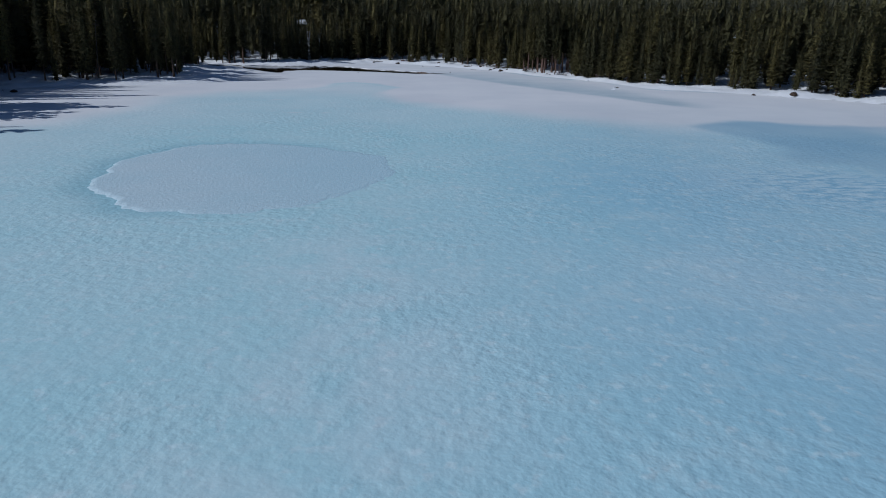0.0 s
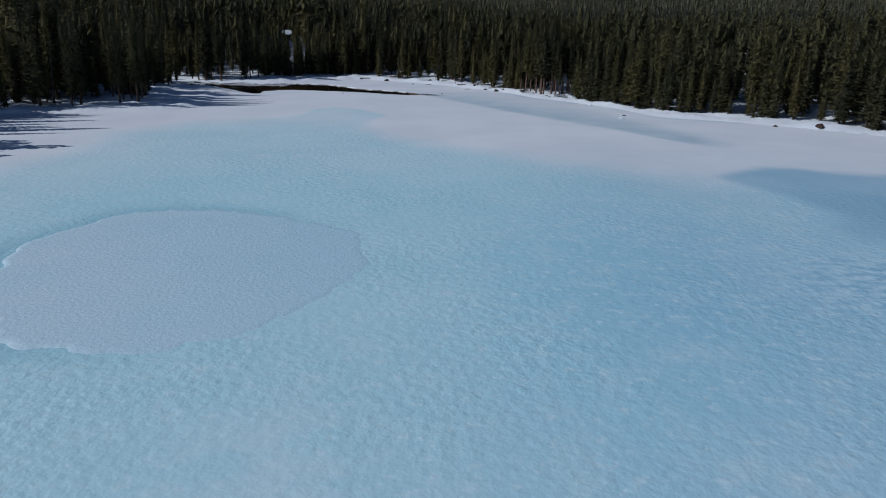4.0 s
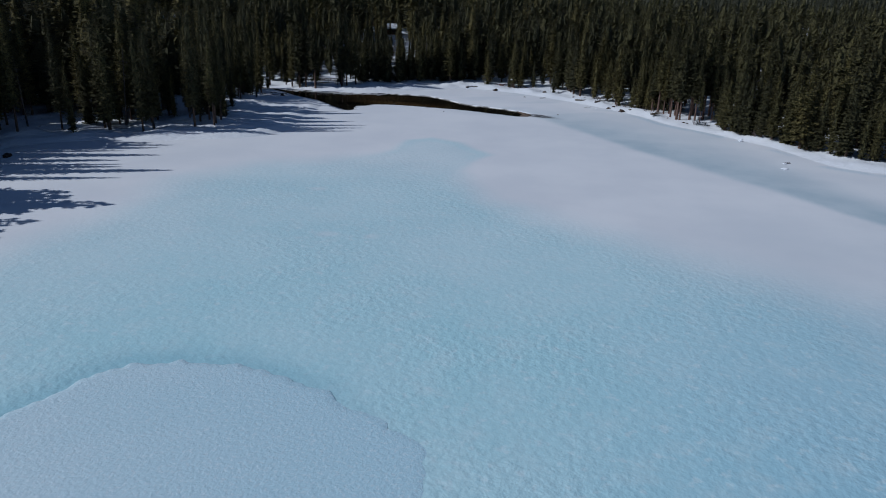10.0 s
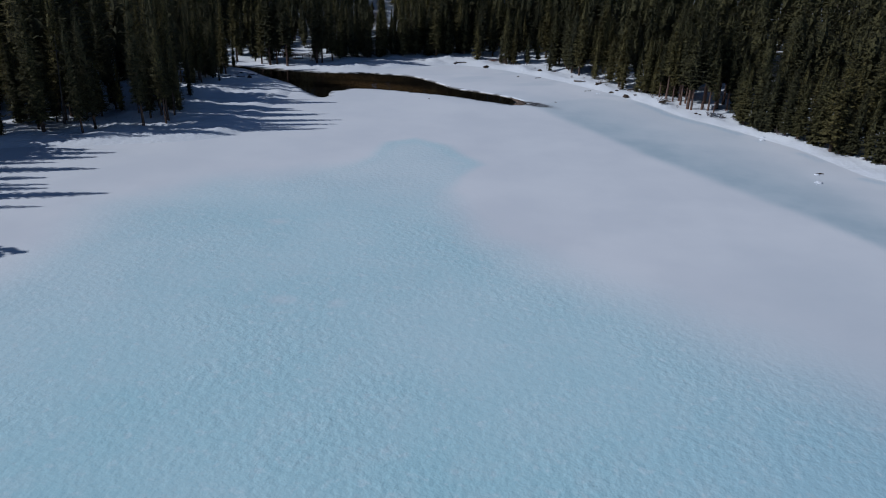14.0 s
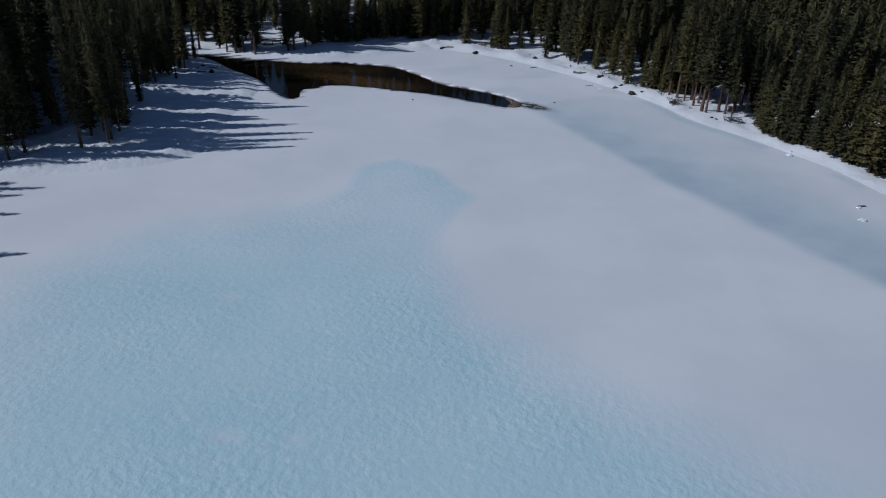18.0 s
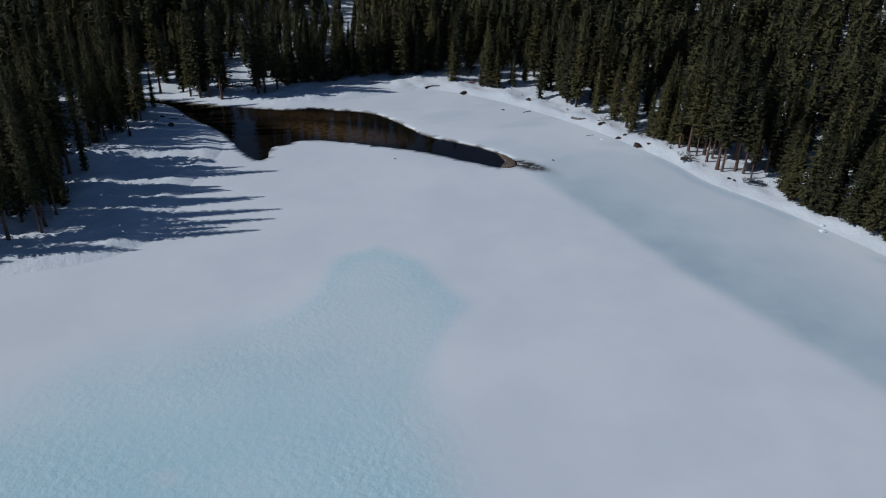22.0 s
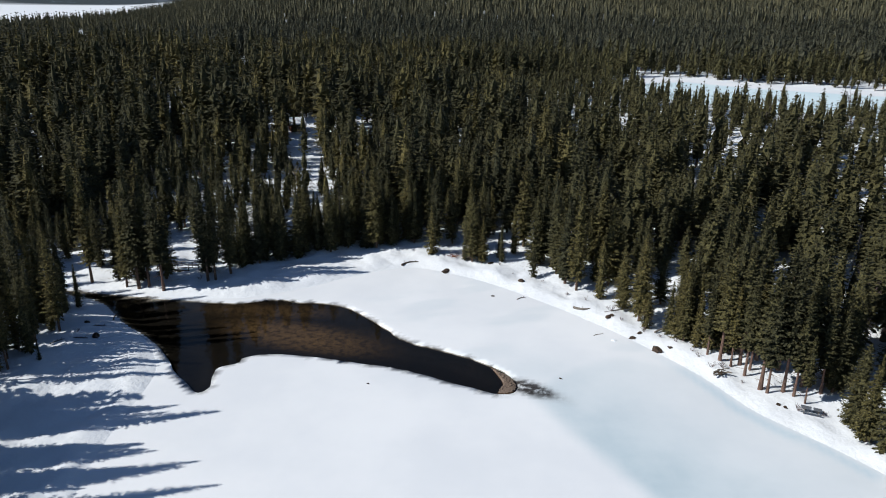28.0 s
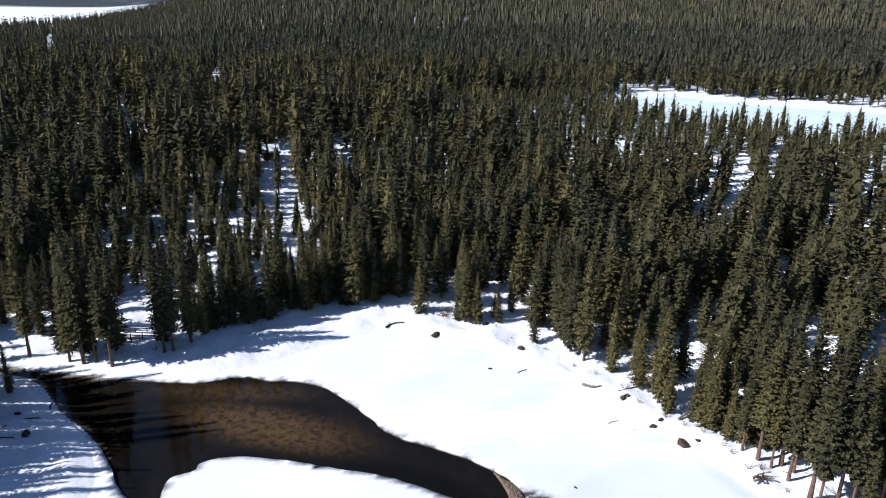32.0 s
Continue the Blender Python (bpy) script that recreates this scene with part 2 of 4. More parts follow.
def make_snow():
    m, t, b = material("snow")
    p = world_place(t)
    base = mix(t, ramp(t, noise_tex(t, 0.12, 4, coords=p), 0.3, 0.7), (0.76, 0.785, 0.83), (0.83, 0.848, 0.875))
    litter = times(t, ramp(t, noise_tex(t, 1.6, 5, 0.7, p), 0.52, 0.75), attribute(t, "litter"))
    base = mix(t, times(t, litter, 0.7), base, (0.20, 0.15, 0.10))
    # far woods painted on the ground, the haze of distance in their blue-grey
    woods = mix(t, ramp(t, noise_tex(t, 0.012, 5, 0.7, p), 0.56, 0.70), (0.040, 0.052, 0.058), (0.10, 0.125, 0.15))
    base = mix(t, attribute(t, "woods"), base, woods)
    mud = mix(t, ramp(t, noise_tex(t, 0.5, 5, 0.65, p), 0.35, 0.7), (0.006, 0.006, 0.006), (0.014, 0.012, 0.011))
    sand = mix(t, ramp(t, noise_tex(t, 0.9, 5, 0.7, p), 0.35, 0.6), (0.060, 0.042, 0.024), (0.22, 0.15, 0.078))
    bed = mix(t, attribute(t, "sand"), mud, sand)
    base = mix(t, attribute(t, "bed"), base, bed)
    t.links.new(base, b.inputs["Base Color"])
    b.inputs["Roughness"].default_value = 0.75
    b.inputs["Specular IOR Level"].default_value = 0.25
    h = times(t, noise_tex(t, 0.75, 4, 0.55, p), times(t, noise_tex(t, 5.0, 3, 0.6, p), 0.16), "ADD")
    bump(t, b, h, 0.55, 0.34)
    return m


def make_ice():
    m, t, b = material("lake_ice_surface")
    p = world_place(t)
    grain = noise_tex(t, 2.3, 5, 0.62, p)
    fleck = ramp(t, noise_tex(t, 1.0, 2.5, 0.5, p), 0.56, 0.72)
    blotch = noise_tex(t, 0.33, 4, 0.6, p)
    broad = noise_tex(t, 0.06, 4, 0.55, p)
    snow = mix(t, ramp(t, broad, 0.3, 0.7), (0.765, 0.783, 0.818), (0.845, 0.855, 0.878))
    melt = mix(t, ramp(t, broad, 0.25, 0.75), (0.465, 0.725, 0.79), (0.545, 0.76, 0.815))
    melt = mix(t, attribute(t, "blue"), melt, (0.32, 0.595, 0.75))
    melt = mix(t, ramp(t, blotch, 0.45, 0.72, 0.0, 0.42), melt, (0.60, 0.765, 0.81))
    melt = mix(t, times(t, fleck, 0.6), melt, (0.645, 0.80, 0.85))
    melt = mix(t, times(t, ramp(t, grain, 0.52, 0.36), 0.2), melt, (0.36, 0.63, 0.73))
    melt = mix(t, times(t, attribute(t, "moat"), 0.75), melt, (0.335, 0.585, 0.675))
    c = mix(t, attribute(t, "melt"), snow, melt)
    wet = mix(t, ramp(t, noise_tex(t, 0.14, 4, coords=p), 0.3, 0.7), (0.475, 0.575, 0.635), (0.58, 0.66, 0.71))
    c = mix(t, attribute(t, "wet"), c, wet)
    c = mix(t, attribute(t, "slate"), c, mix(t, ramp(t, broad, 0.3, 0.7), (0.30, 0.495, 0.635), (0.37, 0.555, 0.67)))
    long = t.nodes.new("ShaderNodeMapping")
    long.inputs["Scale"].default_value = (0.55, 1.2, 1)
    t.links.new(p, long.inputs[0])
    pools = mix(t, ramp(t, noise_tex(t, 0.95, 4, 0.6, long.outputs[0]), 0.40, 0.58), (0.24, 0.47, 0.64), (0.58, 0.74, 0.82))
    c = mix(t, times(t, attribute(t, "ripple"), 0.68), c, pools)
    dirt = times(t, attribute(t, "dirt"), ramp(t, noise_tex(t, 0.8, 5, 0.7, p), 0.22, 0.56))
    c = mix(t, dirt, c, (0.035, 0.030, 0.028))
    t.links.new(c, b.inputs["Base Color"])
    b.inputs["Roughness"].default_value = 0.62
    b.inputs["Specular IOR Level"].default_value = 0.3
    fine = times(t, noise_tex(t, 1.4, 2.5, 0.5, p), times(t, noise_tex(t, 5.0, 2, 0.5, p), 0.12), "ADD")
    rough = times(t, times(t, attribute(t, "melt"), ramp(t, noise_tex(t, 0.05, 3, coords=p), 0.35, 0.65, 0.45, 1.0)), 0.06, "ADD")
    bump(t, b, times(t, fine, rough), 0.75, 0.18)
    return m


def make_floe():
    m, t, b = material("floe_surface")
    p = world_place(t)
    c = mix(t, ramp(t, noise_tex(t, 0.10, 3, coords=p), 0.3, 0.7), (0.545, 0.715, 0.79), (0.605, 0.74, 0.805))
    c = mix(t, attribute(t, "melt"), c, (0.48, 0.69, 0.79))
    c = mix(t, times(t, ramp(t, noise_tex(t, 3.4, 4, 0.65, p), 0.48, 0.70), 0.45), c, (0.74, 0.82, 0.87))
    t.links.new(c, b.inputs["Base Color"])
    b.inputs["Roughness"].default_value = 0.6
    bump(t, b, noise_tex(t, 3.0, 4, 0.62, p), 0.6, 0.11)
    return m


def make_water():
    m, t, b = material("lake_water")
    out = t.nodes["Material Output"]
    clear = t.nodes.new("ShaderNodeBsdfTransparent")
    clear.inputs[0].default_value = (0.40, 0.36, 0.30, 1)
    gloss = t.nodes.new("ShaderNodeBsdfGlossy")
    gloss.inputs["Roughness"].default_value = 0.03
    fres = t.nodes.new("ShaderNodeFresnel")
    fres.inputs[0].default_value = 1.33
    bm = t.nodes.new("ShaderNodeBump")
    bm.inputs["Strength"].default_value, bm.inputs["Distance"].default_value = 0.25, 0.02
    t.links.new(noise_tex(t, 1.2, 2, coords=world_place(t)), bm.inputs["Height"])
    t.links.new(bm.outputs[0], gloss.inputs["Normal"])
    t.links.new(bm.outputs[0], fres.inputs["Normal"])
    ms = t.nodes.new("ShaderNodeMixShader")
    t.links.new(fres.outputs[0], ms.inputs[0])
    t.links.new(clear.outputs[0], ms.inputs[1])
    t.links.new(gloss.outputs[0], ms.inputs[2])
    t.links.new(ms.outputs[0], out.inputs[0])
    return m


def make_needles(name, dark, light, warm):
    m, t, b = material(name)
    info = t.nodes.new("ShaderNodeObjectInfo")
    geo = t.nodes.new("ShaderNodeNewGeometry")
    # tone differs by tree; in the joined woods it also carries painted sunlight
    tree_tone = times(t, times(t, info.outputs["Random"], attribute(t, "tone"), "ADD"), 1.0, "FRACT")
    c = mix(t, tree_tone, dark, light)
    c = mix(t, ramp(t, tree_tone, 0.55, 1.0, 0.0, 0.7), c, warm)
    c = mix(t, times(t, geo.outputs["Random Per Island"], 0.4), c, light)
    place = geo.outputs["Position"]
    # colour drops between tufts, painting in the shade inside the crown
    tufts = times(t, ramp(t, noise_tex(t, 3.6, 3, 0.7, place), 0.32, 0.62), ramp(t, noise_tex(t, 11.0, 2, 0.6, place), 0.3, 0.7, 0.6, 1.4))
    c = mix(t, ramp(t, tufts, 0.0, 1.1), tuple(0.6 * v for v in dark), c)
    t.links.new(c, b.inputs["Base Color"])
    b.inputs["Roughness"].default_value = 0.7
    b.inputs["Specular IOR Level"].default_value = 0.15
    bump(t, b, tufts, 0.6, 0.12)
    through_needles = t.nodes.new("ShaderNodeBsdfTranslucent")
    t.links.new(c, through_needles.inputs[0])
    both = t.nodes.new("ShaderNodeMixShader")
    both.inputs[0].default_value = 0.16
    t.links.new(b.outputs[0], both.inputs[1])
    t.links.new(through_needles.outputs[0], both.inputs[2])
    t.links.new(both.outputs[0], t.nodes["Material Output"].inputs[0])
    return m


def make_plain(name, a, c2, scale=3.0, rough=0.8, depth=0.02, stretch=None):
    m, t, b = material(name)
    co = t.nodes.new("ShaderNodeTexCoord").outputs["Object"]
    if stretch:
        mp = t.nodes.new("ShaderNodeMapping")
        mp.inputs["Scale"].default_value = stretch
        t.links.new(co, mp.inputs[0])
        co = mp.outputs[0]
    f = noise_tex(t, scale, 5, 0.65, co)
    t.links.new(mix(t, ramp(t, f, 0.3, 0.7), a, c2), b.inputs["Base Color"])
    b.inputs["Roughness"].default_value = rough
    b.inputs["Specular IOR Level"].default_value = 0.25
    bump(t, b, f, 0.6, depth)
    return m


SNOW, ICE, FLOE_M, WATER_M = make_snow(), make_ice(), make_floe(), make_water()
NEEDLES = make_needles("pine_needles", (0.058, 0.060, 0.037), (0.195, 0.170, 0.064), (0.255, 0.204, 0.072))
# for the far woods: greyer and bluer, distance haze put into the colour
HAZED_NEEDLES = make_needles("hazed_far_needles", (0.066, 0.072, 0.056), (0.184, 0.168, 0.090), (0.235, 0.195, 0.095))
BARK = make_plain("pine_bark", (0.060, 0.042, 0.032), (0.150, 0.100, 0.072), 4.0, 0.9, 0.03, (1, 1, 0.3))
GREY_WOOD = make_plain("weathered_wood", (0.11, 0.095, 0.08), (0.25, 0.22, 0.19), 5.0, 0.85, 0.01, (1, 0.2, 1))
DARK_WOOD = make_plain("wet_dark_wood", (0.025, 0.018, 0.013), (0.085, 0.058, 0.040), 5.0, 0.8, 0.02)
RED_WOOD = make_plain("cabin_boards", (0.16, 0.060, 0.035), (0.27, 0.105, 0.06), 5.0, 0.8, 0.01)
TAN_WOOD = make_plain("shed_boards", (0.22, 0.16, 0.11), (0.34, 0.26, 0.19), 4.0, 0.8, 0.01)
ROCK = make_plain("shore_rock", (0.030, 0.020, 0.014), (0.085, 0.058, 0.042), 2.5, 0.85, 0.05)
GRAVEL = make_plain("gravel", (0.11, 0.082, 0.062), (0.27, 0.20, 0.155), 6.0, 0.9, 0.04)
TWIG = make_plain("bare_twigs", (0.13, 0.098, 0.095), (0.24, 0.19, 0.185), 3.0, 0.9, 0.01)
GLASS_DARK = make_plain("dark_pane", (0.01, 0.012, 0.015), (0.02, 0.022, 0.026), 1.0, 0.1, 0.0)
SNOW_CAP = make_plain("roof_snow", (0.80, 0.83, 0.88), (0.87, 0.89, 0.92), 1.5, 0.75, 0.05)


# ---- mesh helpers ----
def mesh_from(name, verts, faces, mats, face_mat=None, values=None, shade=False):
    """A mesh from arrays; faces is an (n, 3) or (n, 4) array."""
    me = bpy.data.meshes.new(name)
    verts, faces = np.asarray(verts, np.float32), np.asarray(faces, np.int32)
    n, k = faces.shape
    me.vertices.add(len(verts))
    me.vertices.foreach_set("co", verts.ravel())
    me.loops.add(n * k)
    me.loops.foreach_set("vertex_index", faces.ravel())
    me.polygons.add(n)
    me.polygons.foreach_set("loop_start", np.arange(0, n * k, k, dtype=np.int32))
    if face_mat is not None:
        me.polygons.foreach_set("material_index", np.asarray(face_mat, np.int32))
    for m in mats:
        me.materials.append(m)
    for key, v in (values or {}).items():
        a = me.attributes.new(key, "FLOAT", "POINT")
        a.data.foreach_set("value", np.asarray(v, np.float32))
    me.update(calc_edges=True)
    me.polygons.foreach_set("use_smooth", np.full(n, shade))
    return me


def part(name, bm, mat, parent=None, label=""):
    me = bpy.data.meshes.new(name)
    bm.to_mesh(me)
    bm.free()
    me.materials.append(mat)
    ob = new(name, me)
    if parent:
        ob.parent = parent
    return tagged(ob, label)


def box(size, at=(0, 0, 0), turn=(0, 0, 0), bevel=0.0, bm=None):
    bm = bm or bmesh.new()
    got = bmesh.ops.create_cube(bm, size=1.0, matrix=pose(*at, *turn) @ Matrix.Diagonal((*size, 1)))
    if bevel:
        edges = list({e for v in got["verts"] for e in v.link_edges})
        bmesh.ops.bevel(bm, geom=edges, offset=bevel, segments=2, affect="EDGES")
    return bm


def tube(points, radii, sides=7, bm=None, seed=0, rough=0.0):
    """A tapered tube along points, closed at both ends."""
    bm = bm or bmesh.new()
    rng = random.Random(seed)
    rings = []
    for i, p in enumerate(points):
        p = Vector(p)
        d = (Vector(points[min(i + 1, len(points) - 1)]) - Vector(points[max(i - 1, 0)])).normalized()
        a = d.orthogonal().normalized()
        b = d.cross(a)
        rings.append([bm.verts.new(p + radii[i] * (1 + rough * (rng.random() - 0.5)) * (a * math.cos(6.2832 * s / sides) + b * math.sin(6.2832 * s / sides))) for s in range(sides)])
    for r, q in zip(rings, rings[1:]):
        for s in range(sides):
            bm.faces.new((r[s], r[(s + 1) % sides], q[(s + 1) % sides], q[s]))
    bm.faces.new(rings[0][::-1])
    bm.faces.new(rings[-1])
    return bm


def grid_faces(nx, ny):
    i = np.arange((nx - 1) * (ny - 1))
    c = i % (nx - 1) + (i // (nx - 1)) * nx
    return np.stack([c, c + 1, c + nx + 1, c + nx], 1)


# ---- ground ----
def spread(lo, hi, step, end_lo, end_hi, grow=1.13):
    core = list(np.arange(lo, hi + step / 2, step))
    s = step
    while core[-1] < end_hi:
        s *= grow
        core.append(core[-1] + s)
    s = step
    while core[0] > end_lo:
        s *= grow
        core.insert(0, core[0] - s)
    return np.array(core)


def build_ground():
    gx, gy = spread(-105, 62, 0.8, -4700, 4700), spread(142, 272, 0.8, -4700, 4700)
    x, y = [a.ravel() for a in np.meshgrid(gx, gy)]
    z = ground_z(x, y)
    d = outside(x, y, OPEN)
    lake = outside(x, y, LAKE_LINE)
    far = np.hypot(x - END_EYE[0], y - END_EYE[1])
    # from 420 m on, the snow between the far trees is darkened too
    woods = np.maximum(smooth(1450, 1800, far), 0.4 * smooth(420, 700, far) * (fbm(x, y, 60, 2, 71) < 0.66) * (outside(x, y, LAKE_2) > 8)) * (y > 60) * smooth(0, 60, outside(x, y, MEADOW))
    tilt = y + 0.28 * (x + 39)
    sand = np.exp(-(((x + 38) / 12.5) ** 2 + ((tilt - 227.5) / 4.6) ** 2) ** 1.8)
    sand = np.maximum(sand, 0.5 * np.exp(-(((x + 45) / 11) ** 2 + ((y - 235.6) / 2.0) ** 2) ** 1.5))
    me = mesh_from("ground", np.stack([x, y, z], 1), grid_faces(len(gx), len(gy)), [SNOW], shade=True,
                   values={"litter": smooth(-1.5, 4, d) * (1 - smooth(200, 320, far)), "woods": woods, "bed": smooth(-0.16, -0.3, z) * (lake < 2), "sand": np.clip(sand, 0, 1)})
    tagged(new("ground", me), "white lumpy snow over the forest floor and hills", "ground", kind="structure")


def build_lake_ice():
    step = 0.8
    gx, gy = np.arange(-118, 146, step), np.arange(-122, 262, step)
    nx, ny = len(gx), len(gy)
    x, y = [a.ravel() for a in np.meshgrid(gx, gy)]

    def hole(x, y):
        return outside(x, y, WATER_LINE) + 0.5 * (fbm(x, y, 2.4, 3, 31) - 0.5)
    w = hole(x, y)
    e = 0.05
    near = np.abs(w) < 0.74 * step
    sx, sy, sw = x[near], y[near], w[near]
    gxx, gyy = (hole(sx + e, sy) - sw) / e, (hole(sx, sy + e) - sw) / e
    g = np.maximum(np.hypot(gxx, gyy), 0.3) ** 2
    x[near], y[near] = sx - sw * gxx / g, sy - sw * gyy / g
    w[near] = 0
    lake = outside(x, y, LAKE_LINE)
    faces = grid_faces(nx, ny)
    keep = (w[faces].min(1) > -0.05) & (lake[faces].min(1) < 2.2)
    faces = faces[keep]
    used, inv = np.unique(faces, return_inverse=True)
    faces = inv.reshape(-1, 4)
    x, y, w, lake = x[used], y[used], w[used], lake[used]
    floe = outside(x, y, FLOE_LINE)
    z = 0.05 * (fbm(x, y, 9, 3, 7) - 0.5) - 0.05 * np.exp(-np.maximum(w, 0) / 0.8)
    wob = 5.0 * (fbm(x, y, 14, 3, 11) - 0.5)
    m = outside(x, y, MELT) + wob
    soft = 1.0 + 4.0 * smooth(-26, -12, x) * smooth(160, 145, y) + 4.0 * smooth(-10, 20, x) + 5.0 * smooth(-25, -38, x)
    melt = 1 - smooth(-1, 1, m / soft)
    melt = melt + 0.4 * np.exp(-((m + 1.4) / 1.5) ** 2) * smooth(158, 170, y)
    # paler tracts of refrozen slush inside the melt
    melt = melt * (1 - 0.16 * smooth(0.55, 0.78, fbm(x, y, 34, 3, 41)))
    for sx, sy, sr in SPOTS:
        melt = melt * (1 - 0.45 * np.exp(-(((x - sx) / sr) ** 2 + ((y - sy) / (sr * 0.7)) ** 2) ** 2))
    melt = melt * (1 - 0.22 * np.exp(-((x + 5 + 0.05 * (y - 30)) / 5.0) ** 2) * (1 - smooth(45, 60, y)) * smooth(0.35, 0.6, fbm(x, y, 2.2, 3, 91)))
    melt = melt * (1 - 0.2 * smooth(95, 125, y))
    melt = melt * (1 - 0.46 * smooth(136, 162, y)) * (0.72 + 0.28 * smooth(-58, -30, x))
    melt = np.maximum(melt, np.exp(-np.maximum(floe, 0) / 1.8) * (0.55 + 0.45 * smooth(-10, -24, x)))
    moat = np.exp(-(np.maximum(floe - 0.3, 0) / 2.0) ** 2) * smooth(-8, -24, x - 0.3 * (y - 70))
    v = outside(x, y, WET) + 2.0 * (fbm(x, y, 9, 3, 13) - 0.5)
    inward = np.min([np.hypot(x - ax, y - ay) for ax, ay in rounded(WET_EDGE, 6)[:-6]], axis=0)
    wet = (1 - smooth(-2.0, 1.2, v)) * (1 - 0.35 * smooth(190, 212, y)) * (0.28 + 0.82 * np.exp(-(inward / 12.0) ** 2) + 0.4 * (fbm(x, y, 11, 3, 19) - 0.5))
    wet = wet * smooth(127, 137, y + 0.5 * (fbm(x, y, 9, 2, 20) - 0.5)) * (1 - 0.7 * smooth(42, 50, x + 0.25 * (y - 150)))
    wet = np.maximum(wet, 0.3 * np.exp(-(((x + 1) / 9) ** 2 + ((y - 216) / 6) ** 2)))
    # plain tone shift: the snow on the right a little greyer and bluer
    wet = np.maximum(wet, 0.24 * smooth(5, 30, x) * (1 - smooth(122, 150, y)))
    # drifts and thin streaks further out
    wet = np.maximum(wet, 0.24 * smooth(0.52, 0.72, fbm(x + 0.5 * y, (y - 0.35 * x) * 2.6, 13, 3, 37)) * smooth(206, 222, y) * smooth(-34, -16, x))
    s = outside(x, y, rounded(SLATE)) + 3 * (fbm(x, y, 6, 3, 15) - 0.5)
    slate = 0.9 * (1 - smooth(-3.0, 1.5, s)) * (0.55 + 0.45 * smooth(74, 52, x)) * (0.8 + 0.4 * fbm(x, y, 12, 3, 16))
    slate = np.maximum(slate, 0.4 * np.exp(-((lake + 1.4 + 1.2 * (fbm(x, y, 4, 2, 43) - 0.5)) / 0.95) ** 2) * smooth(14, 24, x) * smooth(150, 165, y) * smooth(0.3, 0.5, fbm(x, y, 6, 2, 47)))
    ripple = np.exp(-(((x - 39) / 10) ** 2 + ((y - 67) / 9) ** 2) ** 1.5)
    blue = smooth(-8, 24, x + 0.12 * (60 - y)) * (1 - smooth(75, 128, y)) * (0.40 + 0.7 * fbm(x, y, 22, 3, 23))
    blue = np.maximum(blue, np.exp(-(((x - 40) / 19) ** 2 + ((y - 64) / 17) ** 2) ** 1.2))
    blue = blue * (1 - moat)
    z = z - 0.10 * moat
    dirt = 3.2 * np.exp(-(((x + 2.3) / 2.1) ** 2 + ((y + 0.5 * x - 210.2) / 1.5) ** 2) ** 1.3) + 0.9 * np.exp(-(((x + 0.3) / 2.2) ** 2 + ((y + 0.7 * x - 210.4) / 1.1) ** 2))
    dirt = dirt + 0.85 * np.exp(-np.maximum(w, 0) / 0.2) * smooth(0.35, 0.6, fbm(x, y, 1.3, 3, 29))
    top = np.stack([x, y, z], 1)
    n = len(top)
    edges = np.concatenate([faces[:, [i, (i + 1) % 4]] for i in range(4)])
    key = np.sort(edges, 1)
    _, first, count = np.unique(key, axis=0, return_index=True, return_counts=True)
    rim = edges[first[count == 1]]
    rv, ri = np.unique(rim, return_inverse=True)
    ri = ri.reshape(-1, 2)
    low = top[rv] - (0, 0, 0.32)
    skirt = np.stack([rim[:, 1], rim[:, 0], n + ri[:, 0], n + ri[:, 1]], 1)

    def both(a):
        return np.concatenate([np.clip(a, 0, 1), np.clip(a[rv], 0, 1)])
    me = mesh_from("lake_ice", np.concatenate([top, low]), np.concatenate([faces, skirt]), [ICE], shade=True,
                   values={"melt": both(melt), "wet": both(wet), "blue": both(blue), "dirt": both(dirt), "slate": both(slate), "ripple": both(ripple), "moat": both(moat)})
    tagged(new("lake_ice", me), "frozen lake with white snow crust and turquoise melting ice", "lake ice", kind="structure")


def build_floe():
    """A low pan of crust: its flat top, and the broken rim round it."""
    cx, cy, n = -19.7, 71.6, len(FLOE_LINE)
    root = new("ice_floe")
    root.location = (cx, cy, 0)
    for name, rings in (("rim", (1.014, 0.992, 0.965)), ("crust", (0.965, 0.9, 0.8, 0.65, 0.5, 0.35, 0.2, 0.08))):
        verts, faces = [], []
        for r in rings:
            for x, y in FLOE_LINE:
                px, py = (x - cx) * r, (y - cy) * r
                high = 0.5 - 0.36 * float(smooth(-6, 9, px - 0.25 * py))
                verts.append((px, py, -0.1 + 0.085 * float(smooth(-10, 6, px)) if r > 1.0 else high * (0.05 + 0.05 * float(fbm(px, py, 3, 3, 77)) - 0.02 * (r > 0.98)) + 0.012))
        for k in range(len(rings) - 1):
            for i in range(n):
                j = (i + 1) % n
                faces.append((k * n + i, k * n + j, (k + 1) * n + j, (k + 1) * n + i))
        if name == "crust":
            verts.append((0, 0, 0.09))
            last = (len(rings) - 1) * n
            for i in range(0, n, 2):
                faces.append((last + i, last + (i + 1) % n, last + (i + 2) % n, len(verts) - 1))
        v = np.array(verts)
        melt = 0.15 + 0.75 * smooth(-11, 14, v[:, 0] + 0.35 * v[:, 1])
        ob = new(name, mesh_from(name, v, faces, [FLOE_M], shade=True, values={"melt": melt}))
        ob.parent = root
    tagged(root, "round pale pan of crusted ice with a jagged edge", "ice floe")


